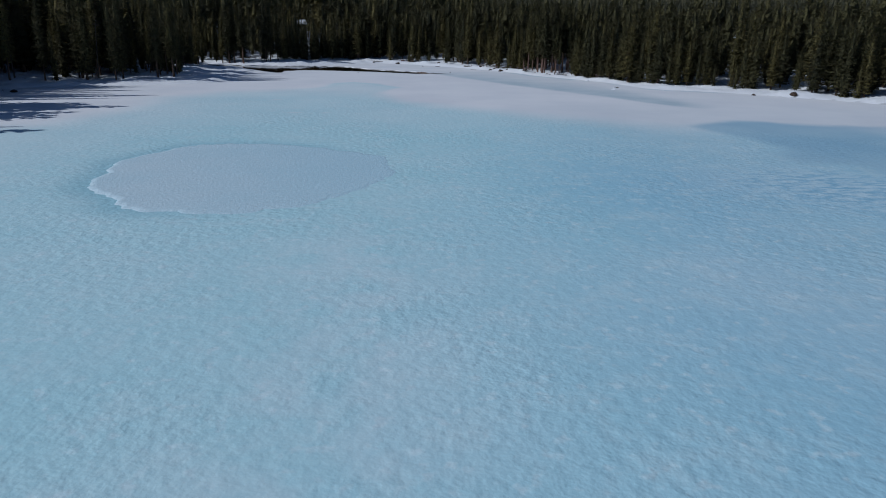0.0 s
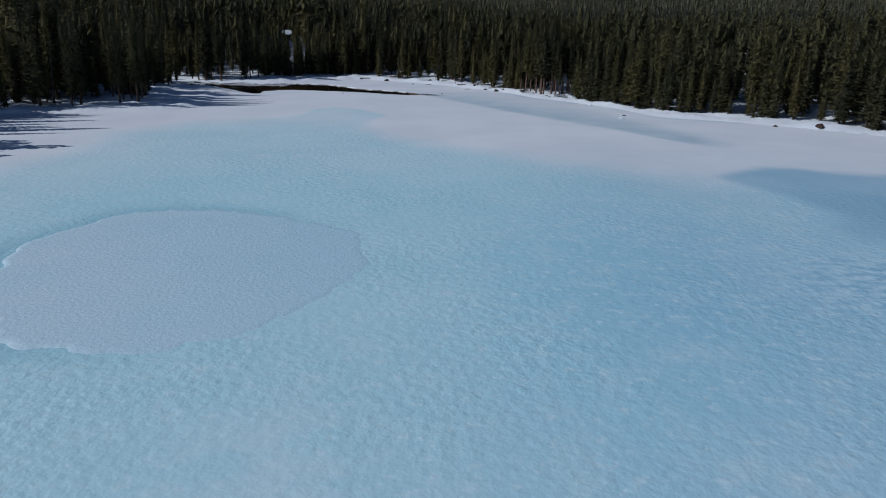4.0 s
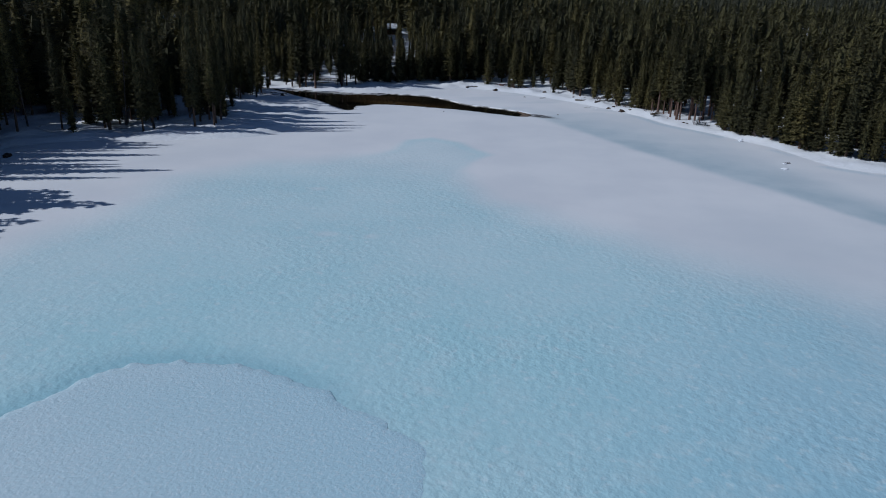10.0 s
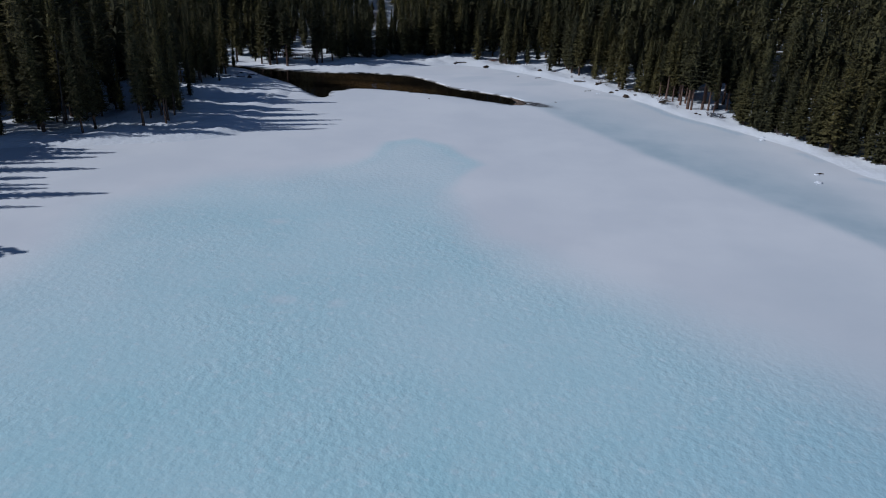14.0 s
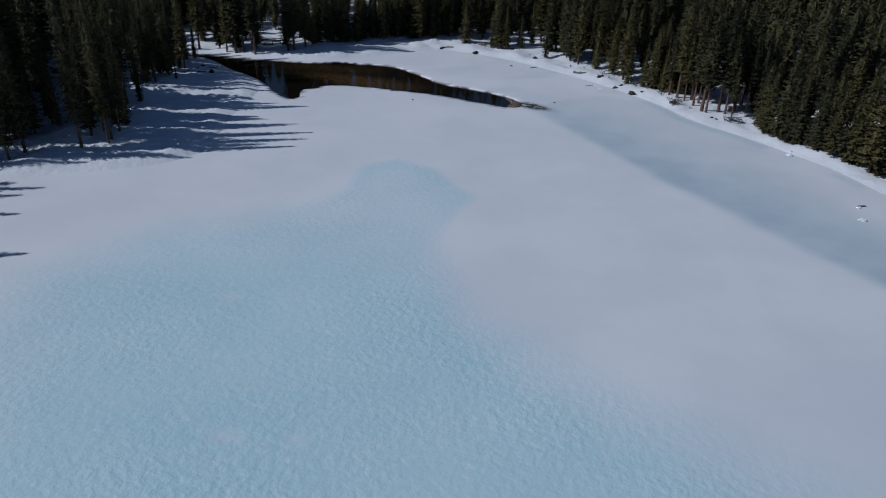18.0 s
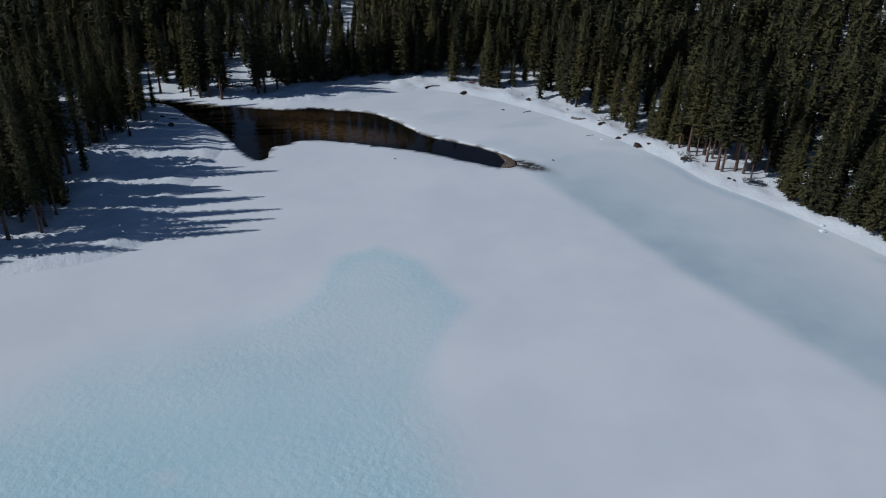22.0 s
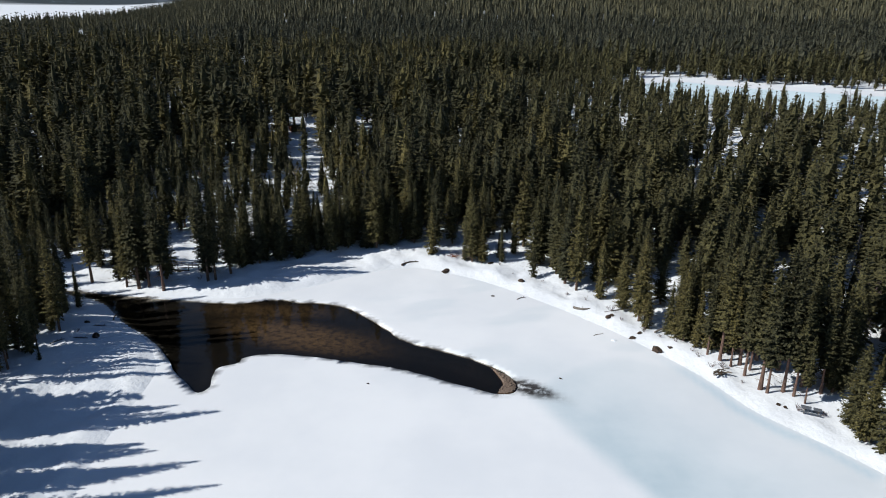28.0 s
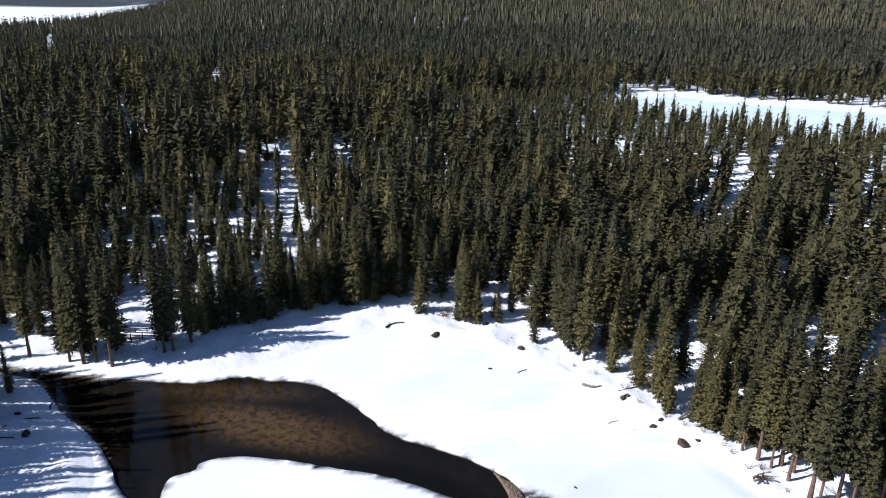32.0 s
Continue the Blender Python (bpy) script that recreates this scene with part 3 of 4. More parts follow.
def jagged(points):
    out = []
    line = rounded(points, 36)
    cx, cy = -19.7, 71.6
    for x, y in line:
        r = 0.985 + 0.11 * (float(fbm(x, y, 3.6, 3, 61)) - 0.5) + 0.06 * (float(fbm(x, y, 1.1, 2, 67)) - 0.5)
        out.append((cx + (x - cx) * r, cy + (y - cy) * r))
    return out


FLOE_LINE = jagged(FLOE)
build_ground()
build_lake_ice()
build_floe()


def sheet(name, poly, z, mat, label, category):
    bm = bmesh.new()
    bm.faces.new([bm.verts.new((x, y, z)) for x, y in poly])
    bmesh.ops.triangulate(bm, faces=bm.faces[:])
    ob = part(name, bm, mat)
    return tagged(ob, label, category, kind="structure")


sheet("water", [(-100, 246), (-100, 205), (0, 205), (0, 246)], WATER_Z, WATER_M, "still dark brown open water at the lake's outlet", "water").visible_shadow = False


def build_second_lake():
    gx, gy = np.arange(40, 304, 3.0), np.arange(320, 542, 3.0)
    x, y = [a.ravel() for a in np.meshgrid(gx, gy)]
    faces = grid_faces(len(gx), len(gy))
    d = outside(x, y, LAKE_2)
    faces = faces[d[faces].max(1) < 5]
    used, inv = np.unique(faces, return_inverse=True)
    x, y, d = x[used], y[used], d[used]
    melt = 0.5 * (1 - smooth(-3, 3, outside(x, y, [(72, 500), (100, 512), (124, 488), (160, 472), (230, 425), (300, 360), (190, 362), (90, 410), (66, 450)]) + 6 * (fbm(x, y, 20, 2, 3) - 0.5)))
    me = mesh_from("second_lake", np.stack([x, y, np.full(len(x), LAKE_2_Z)], 1), inv.reshape(-1, 4), [ICE], values={"melt": melt, "wet": 0 * x, "blue": 0 * x, "dirt": 0 * x})
    tagged(new("second_lake", me), "far frozen lake with pale turquoise ice", "lake ice", kind="structure")


build_second_lake()


# ---- trees ----
def profile(u, r, shape):
    return r * ((1 - u) ** shape) * (0.6 + 0.4 * min(1, u * 4.5 + 0.15)) + 0.06


def crown_arrays(rng, h, r, base, whorl, per, sprays, size, shape=0.6, core=0.5, tiers=6, points=6):
    """A conifer's crown: a dark inside, and round it whorls of boughs hung with overlapping sprays of needles."""
    quads, ring = [], []
    for k in range(tiers + 1):
        u = (0.9 if sprays else 1.0) * k / tiers
        reach = profile(u, r, shape) * core * rng.uniform(0.85, 1.15) if k < tiers else 0.02
        turn = rng.random() * 6.283
        ring.append([np.array([reach * f * math.cos(turn + 6.283 * i / points), reach * f * math.sin(turn + 6.283 * i / points), base + u * (h - base) + rng.uniform(-0.3, 0.3) * (h - base) / tiers * (k < tiers)])
                     for i in range(points) for f in (rng.uniform(0.75, 1.25),)])
        if k:
            for i in range(points):
                m = (i + 1) % points
                quads.append((ring[k - 1][i], ring[k - 1][m], ring[k][m], ring[k][i]))
    z = base
    lop = rng.random() * 6.283
    up = np.array([0, 0, 1.0])
    while sprays and z < h - 0.25:
        u = (z - base) / (h - base)
        reach = profile(u, r, shape) * rng.uniform(0.82, 1.12)
        n = max(3, int(round(per * (0.5 + 0.5 * (1 - u)))))
        turn = rng.random() * 6.283
        for i in range(n):
            a = turn + 6.283 * (i + 0.5 * rng.random()) / n
            length = reach * rng.uniform(0.70, 1.16) * (1 + 0.12 * math.cos(a - lop))
            lift = -0.30 + 0.75 * u + rng.uniform(-0.14, 0.14)
            flat, side = np.array([math.cos(a), math.sin(a), 0.0]), np.array([-math.sin(a), math.cos(a), 0.0])
            out = flat + up * lift
            z0 = z + whorl * rng.uniform(-0.5, 0.5)
            k = max(1, int(round(sprays * (0.35 + 0.65 * length / r))))
            for s in range(k):
                f = 1.0 - 0.68 * (s + 0.8 * rng.random()) / k
                fan = (1 if s % 2 else -1) * rng.uniform(0.1, 0.9) * (1.2 - 0.7 * f)
                ln = size * rng.uniform(0.75, 1.3) * (0.55 + 0.45 * (1 - u))
                d = flat * 0.8 + side * fan + up * (rng.uniform(-0.62, 0.08) + 0.55 * u)
                d /= np.linalg.norm(d)
                p = up * z0 + out * max(0.1, length - 0.5 * ln) * f + side * fan * 0.22 * length * f + up * (0.12 * length * f * f)
                w = np.cross(d, up)
                w = w / (np.linalg.norm(w) + 1e-6) + up * rng.uniform(-0.45, 0.45)
                q = p + d * ln * rng.uniform(0.12, 0.34)
                quads.append((p - d * ln * 0.38, q + w * ln * 0.36, p + d * ln * 0.66 - up * 0.12 * ln, q - w * ln * 0.36))
        z += whorl * rng.uniform(0.75, 1.25) * (1 - 0.4 * u)
    for i in range(2 if sprays else 0):
        p, w = np.array([0, 0, h - 0.5]), np.array([math.cos(1.6 * i), math.sin(1.6 * i), 0]) * 0.05 * r * (1 + size)
        quads.append((p - [0, 0, 0.5], p + w, p + [0, 0, 0.75], p - w))
    v = np.array(quads).reshape(-1, 3)
    return v, np.arange(len(v)).reshape(-1, 4), np.zeros(len(quads), np.int32)


def stem_arrays(rng, h, radius, sides=6, rings=5, limbs=0, base=3.0):
    """A tapered stem, slightly bent, with bare dead limbs below the crown."""
    verts, faces = [], []
    bend = [(rng.random() - 0.5) * 0.02 * h for _ in range(2)]
    for k in range(rings):
        f = k / (rings - 1)
        rad = radius * ((1 - f) ** 0.8 * 0.95 + 0.05) * (1.35 if k == 0 else 1)
        for s in range(sides):
            a = 6.283 * s / sides
            verts.append((bend[0] * f * (1 - f) * 2 + rad * math.cos(a), bend[1] * f * (1 - f) * 2 + rad * math.sin(a), -0.6 + (h + 0.4) * f * (0.92 if k < rings - 1 else 0.98)))
    for k in range(rings - 1):
        for s in range(sides):
            faces.append((k * sides + s, k * sides + (s + 1) % sides, (k + 1) * sides + (s + 1) % sides, (k + 1) * sides + s))
    for _ in range(limbs):
        z, a, ln = 1.0 + (base + 1.5) * rng.random(), 6.283 * rng.random(), 0.5 + 1.2 * rng.random()
        o, n = np.array([math.cos(a), math.sin(a), -0.15]), len(verts)
        for q, w in ((0.05, 0.035), (1.0, 0.008)):
            p = o * ln * q + np.array([0, 0, z])
            verts += [tuple(p + [0, 0, w]), tuple(p + [-math.sin(a) * w, math.cos(a) * w, -w]), tuple(p + [math.sin(a) * w, -math.cos(a) * w, -w])]
        faces += [(n, n + 1, n + 4, n + 3), (n + 1, n + 2, n + 5, n + 4), (n + 2, n, n + 3, n + 5)]
    return np.array(verts), np.array(faces)


def near_tree(seed, h, r, base, label, name="pine_tree", per=9, size=0.60, sprays=9, whorl=0.50, shape=0.62, bark=None):
    rng = random.Random(seed)
    root = new(name)
    root.empty_display_size = 0.2
    v, f = stem_arrays(rng, h, 0.011 * h + 0.03, 8, 7, 14, base)
    trunk = new("trunk", mesh_from("trunk", v, f, [bark or BARK], shade=True))
    v, f, k = crown_arrays(rng, h, r, base, whorl, per, sprays, size, shape, 0.42, int((h - base) / 2.0) + 1, 6)
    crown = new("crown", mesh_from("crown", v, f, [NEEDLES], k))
    trunk.parent = crown.parent = root
    return tagged(root, label, "tree", "pines round the lake")


PINES = [
    near_tree(1, 20.0, 3.2, 2.2, "tall narrow green pine rising from the snow"),
    near_tree(2, 22.0, 3.4, 3.0, "tall narrow green pine rising from the snow"),
    near_tree(3, 17.0, 3.0, 0.8, "slender green pine with branches down to the snow"),
    near_tree(4, 24.0, 3.3, 4.5, "tall dark green pine with dead lower limbs"),
    near_tree(5, 19.0, 3.5, 0.6, "dense green fir with branches down to the snow", "fir_tree", 9, 0.66, 9, 0.5, 0.85),
    near_tree(6, 26.0, 3.3, 7.0, "very tall old pine with a thin dark crown"),
    near_tree(7, 18.0, 2.9, 1.8, "narrow pointed olive-green pine", shape=0.85),
    near_tree(8, 21.0, 3.9, 1.2, "broad olive-green pine with low branches", shape=0.55),
]
RED_BARK = make_plain("red_pine_bark", (0.100, 0.062, 0.048), (0.200, 0.125, 0.095), 4.0, 0.9, 0.03, (1, 1, 0.3))
BARE_LEGGED = [
    near_tree(11, 19.0, 2.2, 5.6, "pine with a bare reddish trunk and a high green crown", bark=RED_BARK),
    near_tree(12, 17.0, 1.9, 4.8, "pine with a bare reddish trunk and a high green crown", bark=RED_BARK),
]
YOUNG = [near_tree(13, 6.0, 1.35, 0.25, "young bushy yellow-green pine in the snow", "young_pine", 6, 0.38, 6, 0.32, 0.8),
         near_tree(14, 9.0, 1.7, 0.3, "young pointed green pine in the snow", "young_pine", 6, 0.44, 6, 0.36, 0.85)]
USED = set()


def plant(model, x, y, scale=1.0, turn=None, wide=1.0, rng=random.Random(99)):
    z = float(ground_z(np.array([x]), np.array([y]))[0])
    turn = rng.random() * 360 if turn is None else turn
    lean = (rng.random() - 0.5) * 3.0
    m = pose(x, y, z, lean, (rng.random() - 0.5) * 3.0, turn) @ Matrix.Diagonal((scale * wide * (0.94 + 0.2 * rng.random()), scale * wide * (0.94 + 0.2 * rng.random()), scale, 1))
    if model.name not in USED:
        USED.add(model.name)
        model.matrix_basis = m
        return model
    return copy_thing(model, m)


def cleared(x, y):
    bad = np.zeros(len(x), bool)
    for cx, cy, rx, ry in CLEARINGS:
        bad |= ((x - cx) / rx) ** 2 + ((y - cy) / ry) ** 2 < 1
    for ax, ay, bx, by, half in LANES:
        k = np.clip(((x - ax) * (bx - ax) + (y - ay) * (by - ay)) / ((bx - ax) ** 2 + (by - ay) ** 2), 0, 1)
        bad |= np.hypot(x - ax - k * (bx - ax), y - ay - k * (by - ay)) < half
    bad |= outside(x, y, LAKE_2) < 3
    bad |= outside(x, y, MEADOW) < 0
    return bad


def scatter(x0, x1, y0, y1, step, seed):
    rng = np.random.RandomState(seed)
    gx, gy = np.meshgrid(np.arange(x0, x1, step), np.arange(y0, y1, step))
    gx = gx + step * 0.5 * (np.arange(gx.shape[0]) % 2)[:, None]
    x = gx.ravel() + (rng.rand(gx.size) - 0.5) * step * 0.95
    y = gy.ravel() + (rng.rand(gx.size) - 0.5) * step * 0.95
    return x, y, rng


def forest(name, x, y, models, heights, tones, seed, label, spread_scale=None, needles=NEEDLES):
    """Many conifers joined: one mesh of crowns, one of stems below it."""
    rng = np.random.RandomState(seed)
    z = ground_z(x, y)
    which = rng.randint(0, len(models), len(x))
    scale, turn = heights, rng.rand(len(x)) * 6.283
    crown_v, crown_f, crown_k, tone, stem_v, stem_f, n_c, n_s = [], [], [], [], [], [], 0, 0
    for k, (cv, cf, ck, sv, sf) in enumerate(models):
        pick = np.where(which == k)[0]
        if not len(pick):
            continue
        c, s = np.cos(turn[pick])[:, None], np.sin(turn[pick])[:, None]
        wide = ((0.85 + 0.3 * rng.rand(len(pick))) * (1.0 if spread_scale is None else spread_scale[pick]))[:, None]
        for v, f, out_v, out_f, stem in ((cv, cf, crown_v, crown_f, False), (sv, sf, stem_v, stem_f, True)):
            if v is None:
                continue
            sc = scale[pick][:, None]
            px = (v[None, :, 0] * c - v[None, :, 1] * s) * sc * wide + x[pick][:, None]
            py = (v[None, :, 0] * s + v[None, :, 1] * c) * sc * wide + y[pick][:, None]
            pz = v[None, :, 2] * sc + z[pick][:, None]
            out_v.append(np.stack([px, py, pz], 2).reshape(-1, 3))
            start = n_s if stem else n_c
            ff = f[None] + (start + np.arange(len(pick)) * len(v))[:, None, None]
            out_f.append(ff.reshape(-1, f.shape[1]))
            if stem:
                n_s += len(v) * len(pick)
            else:
                n_c += len(v) * len(pick)
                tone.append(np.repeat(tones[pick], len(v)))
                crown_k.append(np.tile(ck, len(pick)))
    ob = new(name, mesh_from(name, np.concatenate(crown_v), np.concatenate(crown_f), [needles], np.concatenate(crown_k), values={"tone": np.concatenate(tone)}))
    tagged(ob, label, "forest", kind="stuff")
    if stem_v:
        st = new("trunks", mesh_from("trunks", np.concatenate(stem_v), np.concatenate(stem_f), [BARK], shade=True))
        st.parent = ob
        tagged(st, kind="stuff")
    return ob


def model(seed, h, r, base, whorl, per, sprays, size, core, tiers, points, sides, rings):
    rng = random.Random(seed)
    c = crown_arrays(rng, h, r, base, whorl, per, sprays, size, 0.62, core, tiers, points)
    s = stem_arrays(rng, h, 0.011 * h, sides, rings, 0, base) if sides else (None, None)
    return (*c, *s)


def build_woods():
    # trees that stand along the shore
    x, y, rng = scatter(-130, 160, 20, 345, 3.95, 5)
    d = outside(x, y, OPEN)
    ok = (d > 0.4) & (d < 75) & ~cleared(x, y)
    ok &= (np.abs(np.arctan2(x - 0, y + 60)) < 0.72) | (x < -60)
    x, y, d = x[ok], y[ok], d[ok]
    # thinner stand on the sunny slope and behind the bank on the sunward side
    thin = np.zeros(len(x), bool)
    thin |= (x > 34) & (y > 190) & (rng.rand(len(x)) < 0.08 + 0.38 * (fbm(x, y, 16, 2, 33) > 0.56))
    thin |= (x < -62) & (y < 238) & (d > 5) & (d < 26) & (rng.rand(len(x)) < 0.56 + 0.2 * (y > 192))
    thin |= (rng.rand(len(x)) < 0.08 + 0.26 * (x > 18) * (y < 262) * (d < 45))
    gap = (x > 23) & (x < 37.5) & (y > 203) & (y < 222)
    x, y, d = x[~(thin | gap)], y[~(thin | gap)], d[~(thin | gap)]
    seen = (y > 128) & (x < 95) & (x > -105)
    rank = np.where(seen, d, 1e6)
    order = np.argsort(rank)
    near, rest = order[:250], order[250:]
    pick = random.Random(7)
    for i in near:
        px, py = float(x[i]), float(y[i])
        left = px < -35
        k = pick.random()
        if d[i] < 3.0 and not left and k < 0.22:
            plant(YOUNG[pick.randrange(2)], px, py, 0.8 + 0.5 * pick.random())
        elif left:
            far_shore = py > 238
            plant(PINES[pick.choice((2, 4, 7, 2, 0, 6) if far_shore else (0, 1, 3, 3, 2, 5, 1))], px, py, (0.60 if far_shore and px > -58 else 0.54 if py > 250 else 0.80 if py < 190 else 0.72) + 0.3 * pick.random(), wide=0.8 if py < 238 else 1.0)
        else:
            plant(PINES[pick.choice((0, 1, 2, 6, 7, 0, 6, 4))], px, py, (0.62 if py > 250 else 0.66) + 0.36 * pick.random())
    for i, (px, py, s) in enumerate([(29.0, 212.3, 1.0), (29.5, 211.2, 0.92), (31.7, 211.5, 1.0), (32.6, 210.3, 0.95), (33.2, 217.1, 1.0), (28.2, 216.0, 1.05), (28.3, 218.4, 0.95), (29.4, 217.4, 0.85), (25.7, 219.2, 0.9), (26.9, 218.0, 0.8),
                                     (34.9, 213.2, 1.05), (36.4, 211.0, 0.95), (31.0, 219.5, 1.0), (34.0, 220.0, 1.0), (36.8, 216.0, 1.0), (24.6, 221.3, 0.8)]):
        plant(BARE_LEGGED[i % 2], px, py, s)
    for px, py, s in [(-70.2, 241.4, 1.1), (-68.6, 242.0, 0.95), (-58.9, 245.0, 1.0), (-57.6, 245.4, 0.92), (-80.0, 243.6, 0.95), (-55.6, 248.0, 0.9), (-72.6, 241.8, 0.85)]:
        plant(PINES[3 if s > 0.9 else 1], px, py, s)
    for px, py, s in [(-88.2, 134.0, 1.12), (-95.8, 149.5, 1.04), (-93.4, 144.7, 1.04), (-97.8, 138.9, 1.04), (-91.0, 105.5, 1.08), (-92.5, 114.0, 1.08), (-91.0, 91.0, 1.1), (-65.0, 176.0, 0.76), (-65.8, 180.8, 0.74), (-73.5, 189.5, 0.7)]:
        plant(PINES[5], px, py, s)
    plant(BARE_LEGGED[0], -65.4, 240.7, 1.0)
    # ragged stand on the shaded bank, two to three trees deep
    for k in range(46):
        f = pick.random()
        py = 171 + 58 * f
        edge = -66.0 - 0.165 * max(0.0, py - 183) if py > 178 else -66.0 - 1.9 * (178 - py)
        plant(PINES[(0, 3, 2, 1, 4, 3, 5)[k % 7]], edge - pick.uniform(1.5, 12.5), py, pick.uniform(0.55, 0.86), wide=0.82)
    plant(BARE_LEGGED[1], 33.4, 208.7, 0.62)
    plant(YOUNG[1], -71.4, 212.9, 0.34)
    # bushy trees on the shaded bank, branches down to the snow
    for px, py, k, s in [(-77.0, 219.2, 4, 0.6), (-75.2, 222.6, 2, 0.55), (-78.6, 226.2, 4, 0.7), (-76.8, 229.2, 2, 0.7), (-81.4, 231.0, 7, 0.8), (-75.8, 231.4, 2, 0.6)]:
        plant(PINES[k], px, py, s)
    # close front row along the sunny bank
    row = rounded([(36.6, 203.2), (38.2, 197.6), (41.4, 192.4), (44.4, 188.6), (47.4, 184.4), (50.2, 178.8), (54.0, 175.2), (60.0, 173.4), (67.0, 169.4), (78.0, 160.2), (90.0, 148.2), (70, 190), (50, 205)], 5)[:50]
    for k, (px, py) in enumerate(row):
        if k % 5 != 4:
            px, py = px + pick.uniform(0.0, 1.4), py + pick.uniform(0.0, 1.4)
            if k % 6 == 2:
                plant(YOUNG[k % 2], px, py, pick.uniform(0.5, 1.0))
            else:
                plant(PINES[(2, 7, 4, 6, 2)[k % 5]], px, py, pick.uniform(0.62, 0.92))
    # dense dark stand behind the open water
    for k in range(34):
        px = -54.5 + 1.02 * k + pick.uniform(-0.6, 0.6)
        edge = [(py, outside(np.array([px]), np.array([py]), OPEN)[0]) for py in np.arange(245, 275, 0.5)]
        py = [q for q, e in edge if e > 0.8][0] + (0.4, 2.4, 4.6)[k % 3] + pick.uniform(0, 1)
        if px < -27 or k % 3:
            plant(PINES[(2, 4, 7, 6)[k % 4]], px, float(py), 0.66 + 0.3 * pick.random())
    plant(YOUNG[1], -18.6, 262.0, 1.3)
    for px, py, k, s in [(-66.9, 346.0, 6, 0.42), (-64.2, 346.8, 2, 0.36), (-10.4, 259.0, 0, 0.72), (-11.9, 259.6, 2, 0.66), (-9.0, 259.8, 0, 0.66), (-8.4, 258.2, 6, 0.6), (-4.6, 257.8, 2, 0.62), (20.6, 228.6, 2, 0.7), (22.4, 226.0, 6, 0.72), (23.6, 223.8, 2, 0.66), (22.4, 229.8, 7, 0.7), (25.4, 223.0, 6, 0.75), (24.6, 226.6, 4, 0.7), (27.0, 221.6, 2, 0.7)]:
        plant(PINES[k], px, py, s)
    # joined woods further back
    mid = [model(s, h, r, b, 0.85, 7, 3, 1.0, 0.42, 5, 5, 5, 3) for s, h, r, b in ((21, 20, 3.1, 2.2), (22, 22, 3.3, 2.8), (23, 18, 3.1, 0.8), (24, 24, 3.5, 3.8), (25, 19, 2.7, 1.5))]
    hs = 0.48 + 0.5 * rng.rand(len(rest)) + (0.42 - 0.2 * (y[rest] > 190)) * (x[rest] < -60) * (y[rest] < 245)
    hs = hs * (1 - 0.28 * (y[rest] > 258) * (x[rest] < -32) * (x[rest] > -95))
    hs = hs * (1 - 0.2 * (y[rest] > 262) * (y[rest] < 300) * (x[rest] < -40) * (x[rest] > -80))
    # to the right, sunlight is put into the crown tone; trees shorter and wider
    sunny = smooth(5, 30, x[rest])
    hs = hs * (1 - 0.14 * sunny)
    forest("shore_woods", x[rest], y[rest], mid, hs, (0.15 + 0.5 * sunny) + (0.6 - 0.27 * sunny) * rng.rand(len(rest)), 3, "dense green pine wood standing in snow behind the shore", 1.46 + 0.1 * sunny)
    x, y, rng = scatter(-420, 420, 60, 590, 5.0, 6)
    d = outside(x, y, OPEN)
    far = np.hypot(x - END_EYE[0], y - END_EYE[1])
    fan = np.arctan2(x + 5, y + 40)
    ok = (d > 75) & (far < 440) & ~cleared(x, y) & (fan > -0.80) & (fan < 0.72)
    thin = (rng.rand(len(x)) < 0.08 + 0.06 * (x > 30) + 0.4 * (fbm(x, y, 18, 2, 55) > 0.66) * (x > 20) + 0.4 * (fbm(x, y, 26, 2, 56) > 0.66))
    ok &= ~thin
    x, y = x[ok], y[ok]
    low = [model(s, h, r, b, 1.25, 6, 2, 1.3, 0.40, 5, 5, 3, 2) for s, h, r, b in ((31, 20, 3.3, 2.2), (32, 22, 3.5, 2.6), (33, 17, 3.1, 0.8), (34, 24, 3.6, 3.4), (35, 19, 2.8, 1.4))]
    # needle tone raised on the right again, to look sunlit
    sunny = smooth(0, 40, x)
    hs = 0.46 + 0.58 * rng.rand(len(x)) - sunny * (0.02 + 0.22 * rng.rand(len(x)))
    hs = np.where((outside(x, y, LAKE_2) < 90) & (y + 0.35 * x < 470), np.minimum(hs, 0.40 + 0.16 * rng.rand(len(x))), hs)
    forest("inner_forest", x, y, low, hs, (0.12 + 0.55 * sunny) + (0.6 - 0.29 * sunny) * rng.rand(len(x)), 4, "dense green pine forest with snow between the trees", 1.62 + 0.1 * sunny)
    x, y, rng = scatter(-900, 800, 300, 950, 6.5, 8)
    far = np.hypot(x - END_EYE[0], y - END_EYE[1])
    fan = np.arctan2(x - END_EYE[0], y - END_EYE[1])
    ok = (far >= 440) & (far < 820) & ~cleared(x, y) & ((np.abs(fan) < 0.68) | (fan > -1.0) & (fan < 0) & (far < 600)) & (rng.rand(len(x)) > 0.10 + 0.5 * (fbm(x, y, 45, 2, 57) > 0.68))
    x, y = x[ok], y[ok]
    thin = [model(s, h, r, b, 2.0, 6, 1, 1.8, 0.5, 4, 5, 0, 0) for s, h, r, b in ((41, 20, 3.2, 0.4), (42, 22, 3.4, 0.6), (43, 17, 3.0, 0.3))]
    hs = 0.45 + 0.55 * rng.rand(len(x))
    hs = np.where((outside(x, y, LAKE_2) < 90) & (y + 0.35 * x < 470), 0.6 * hs, hs)
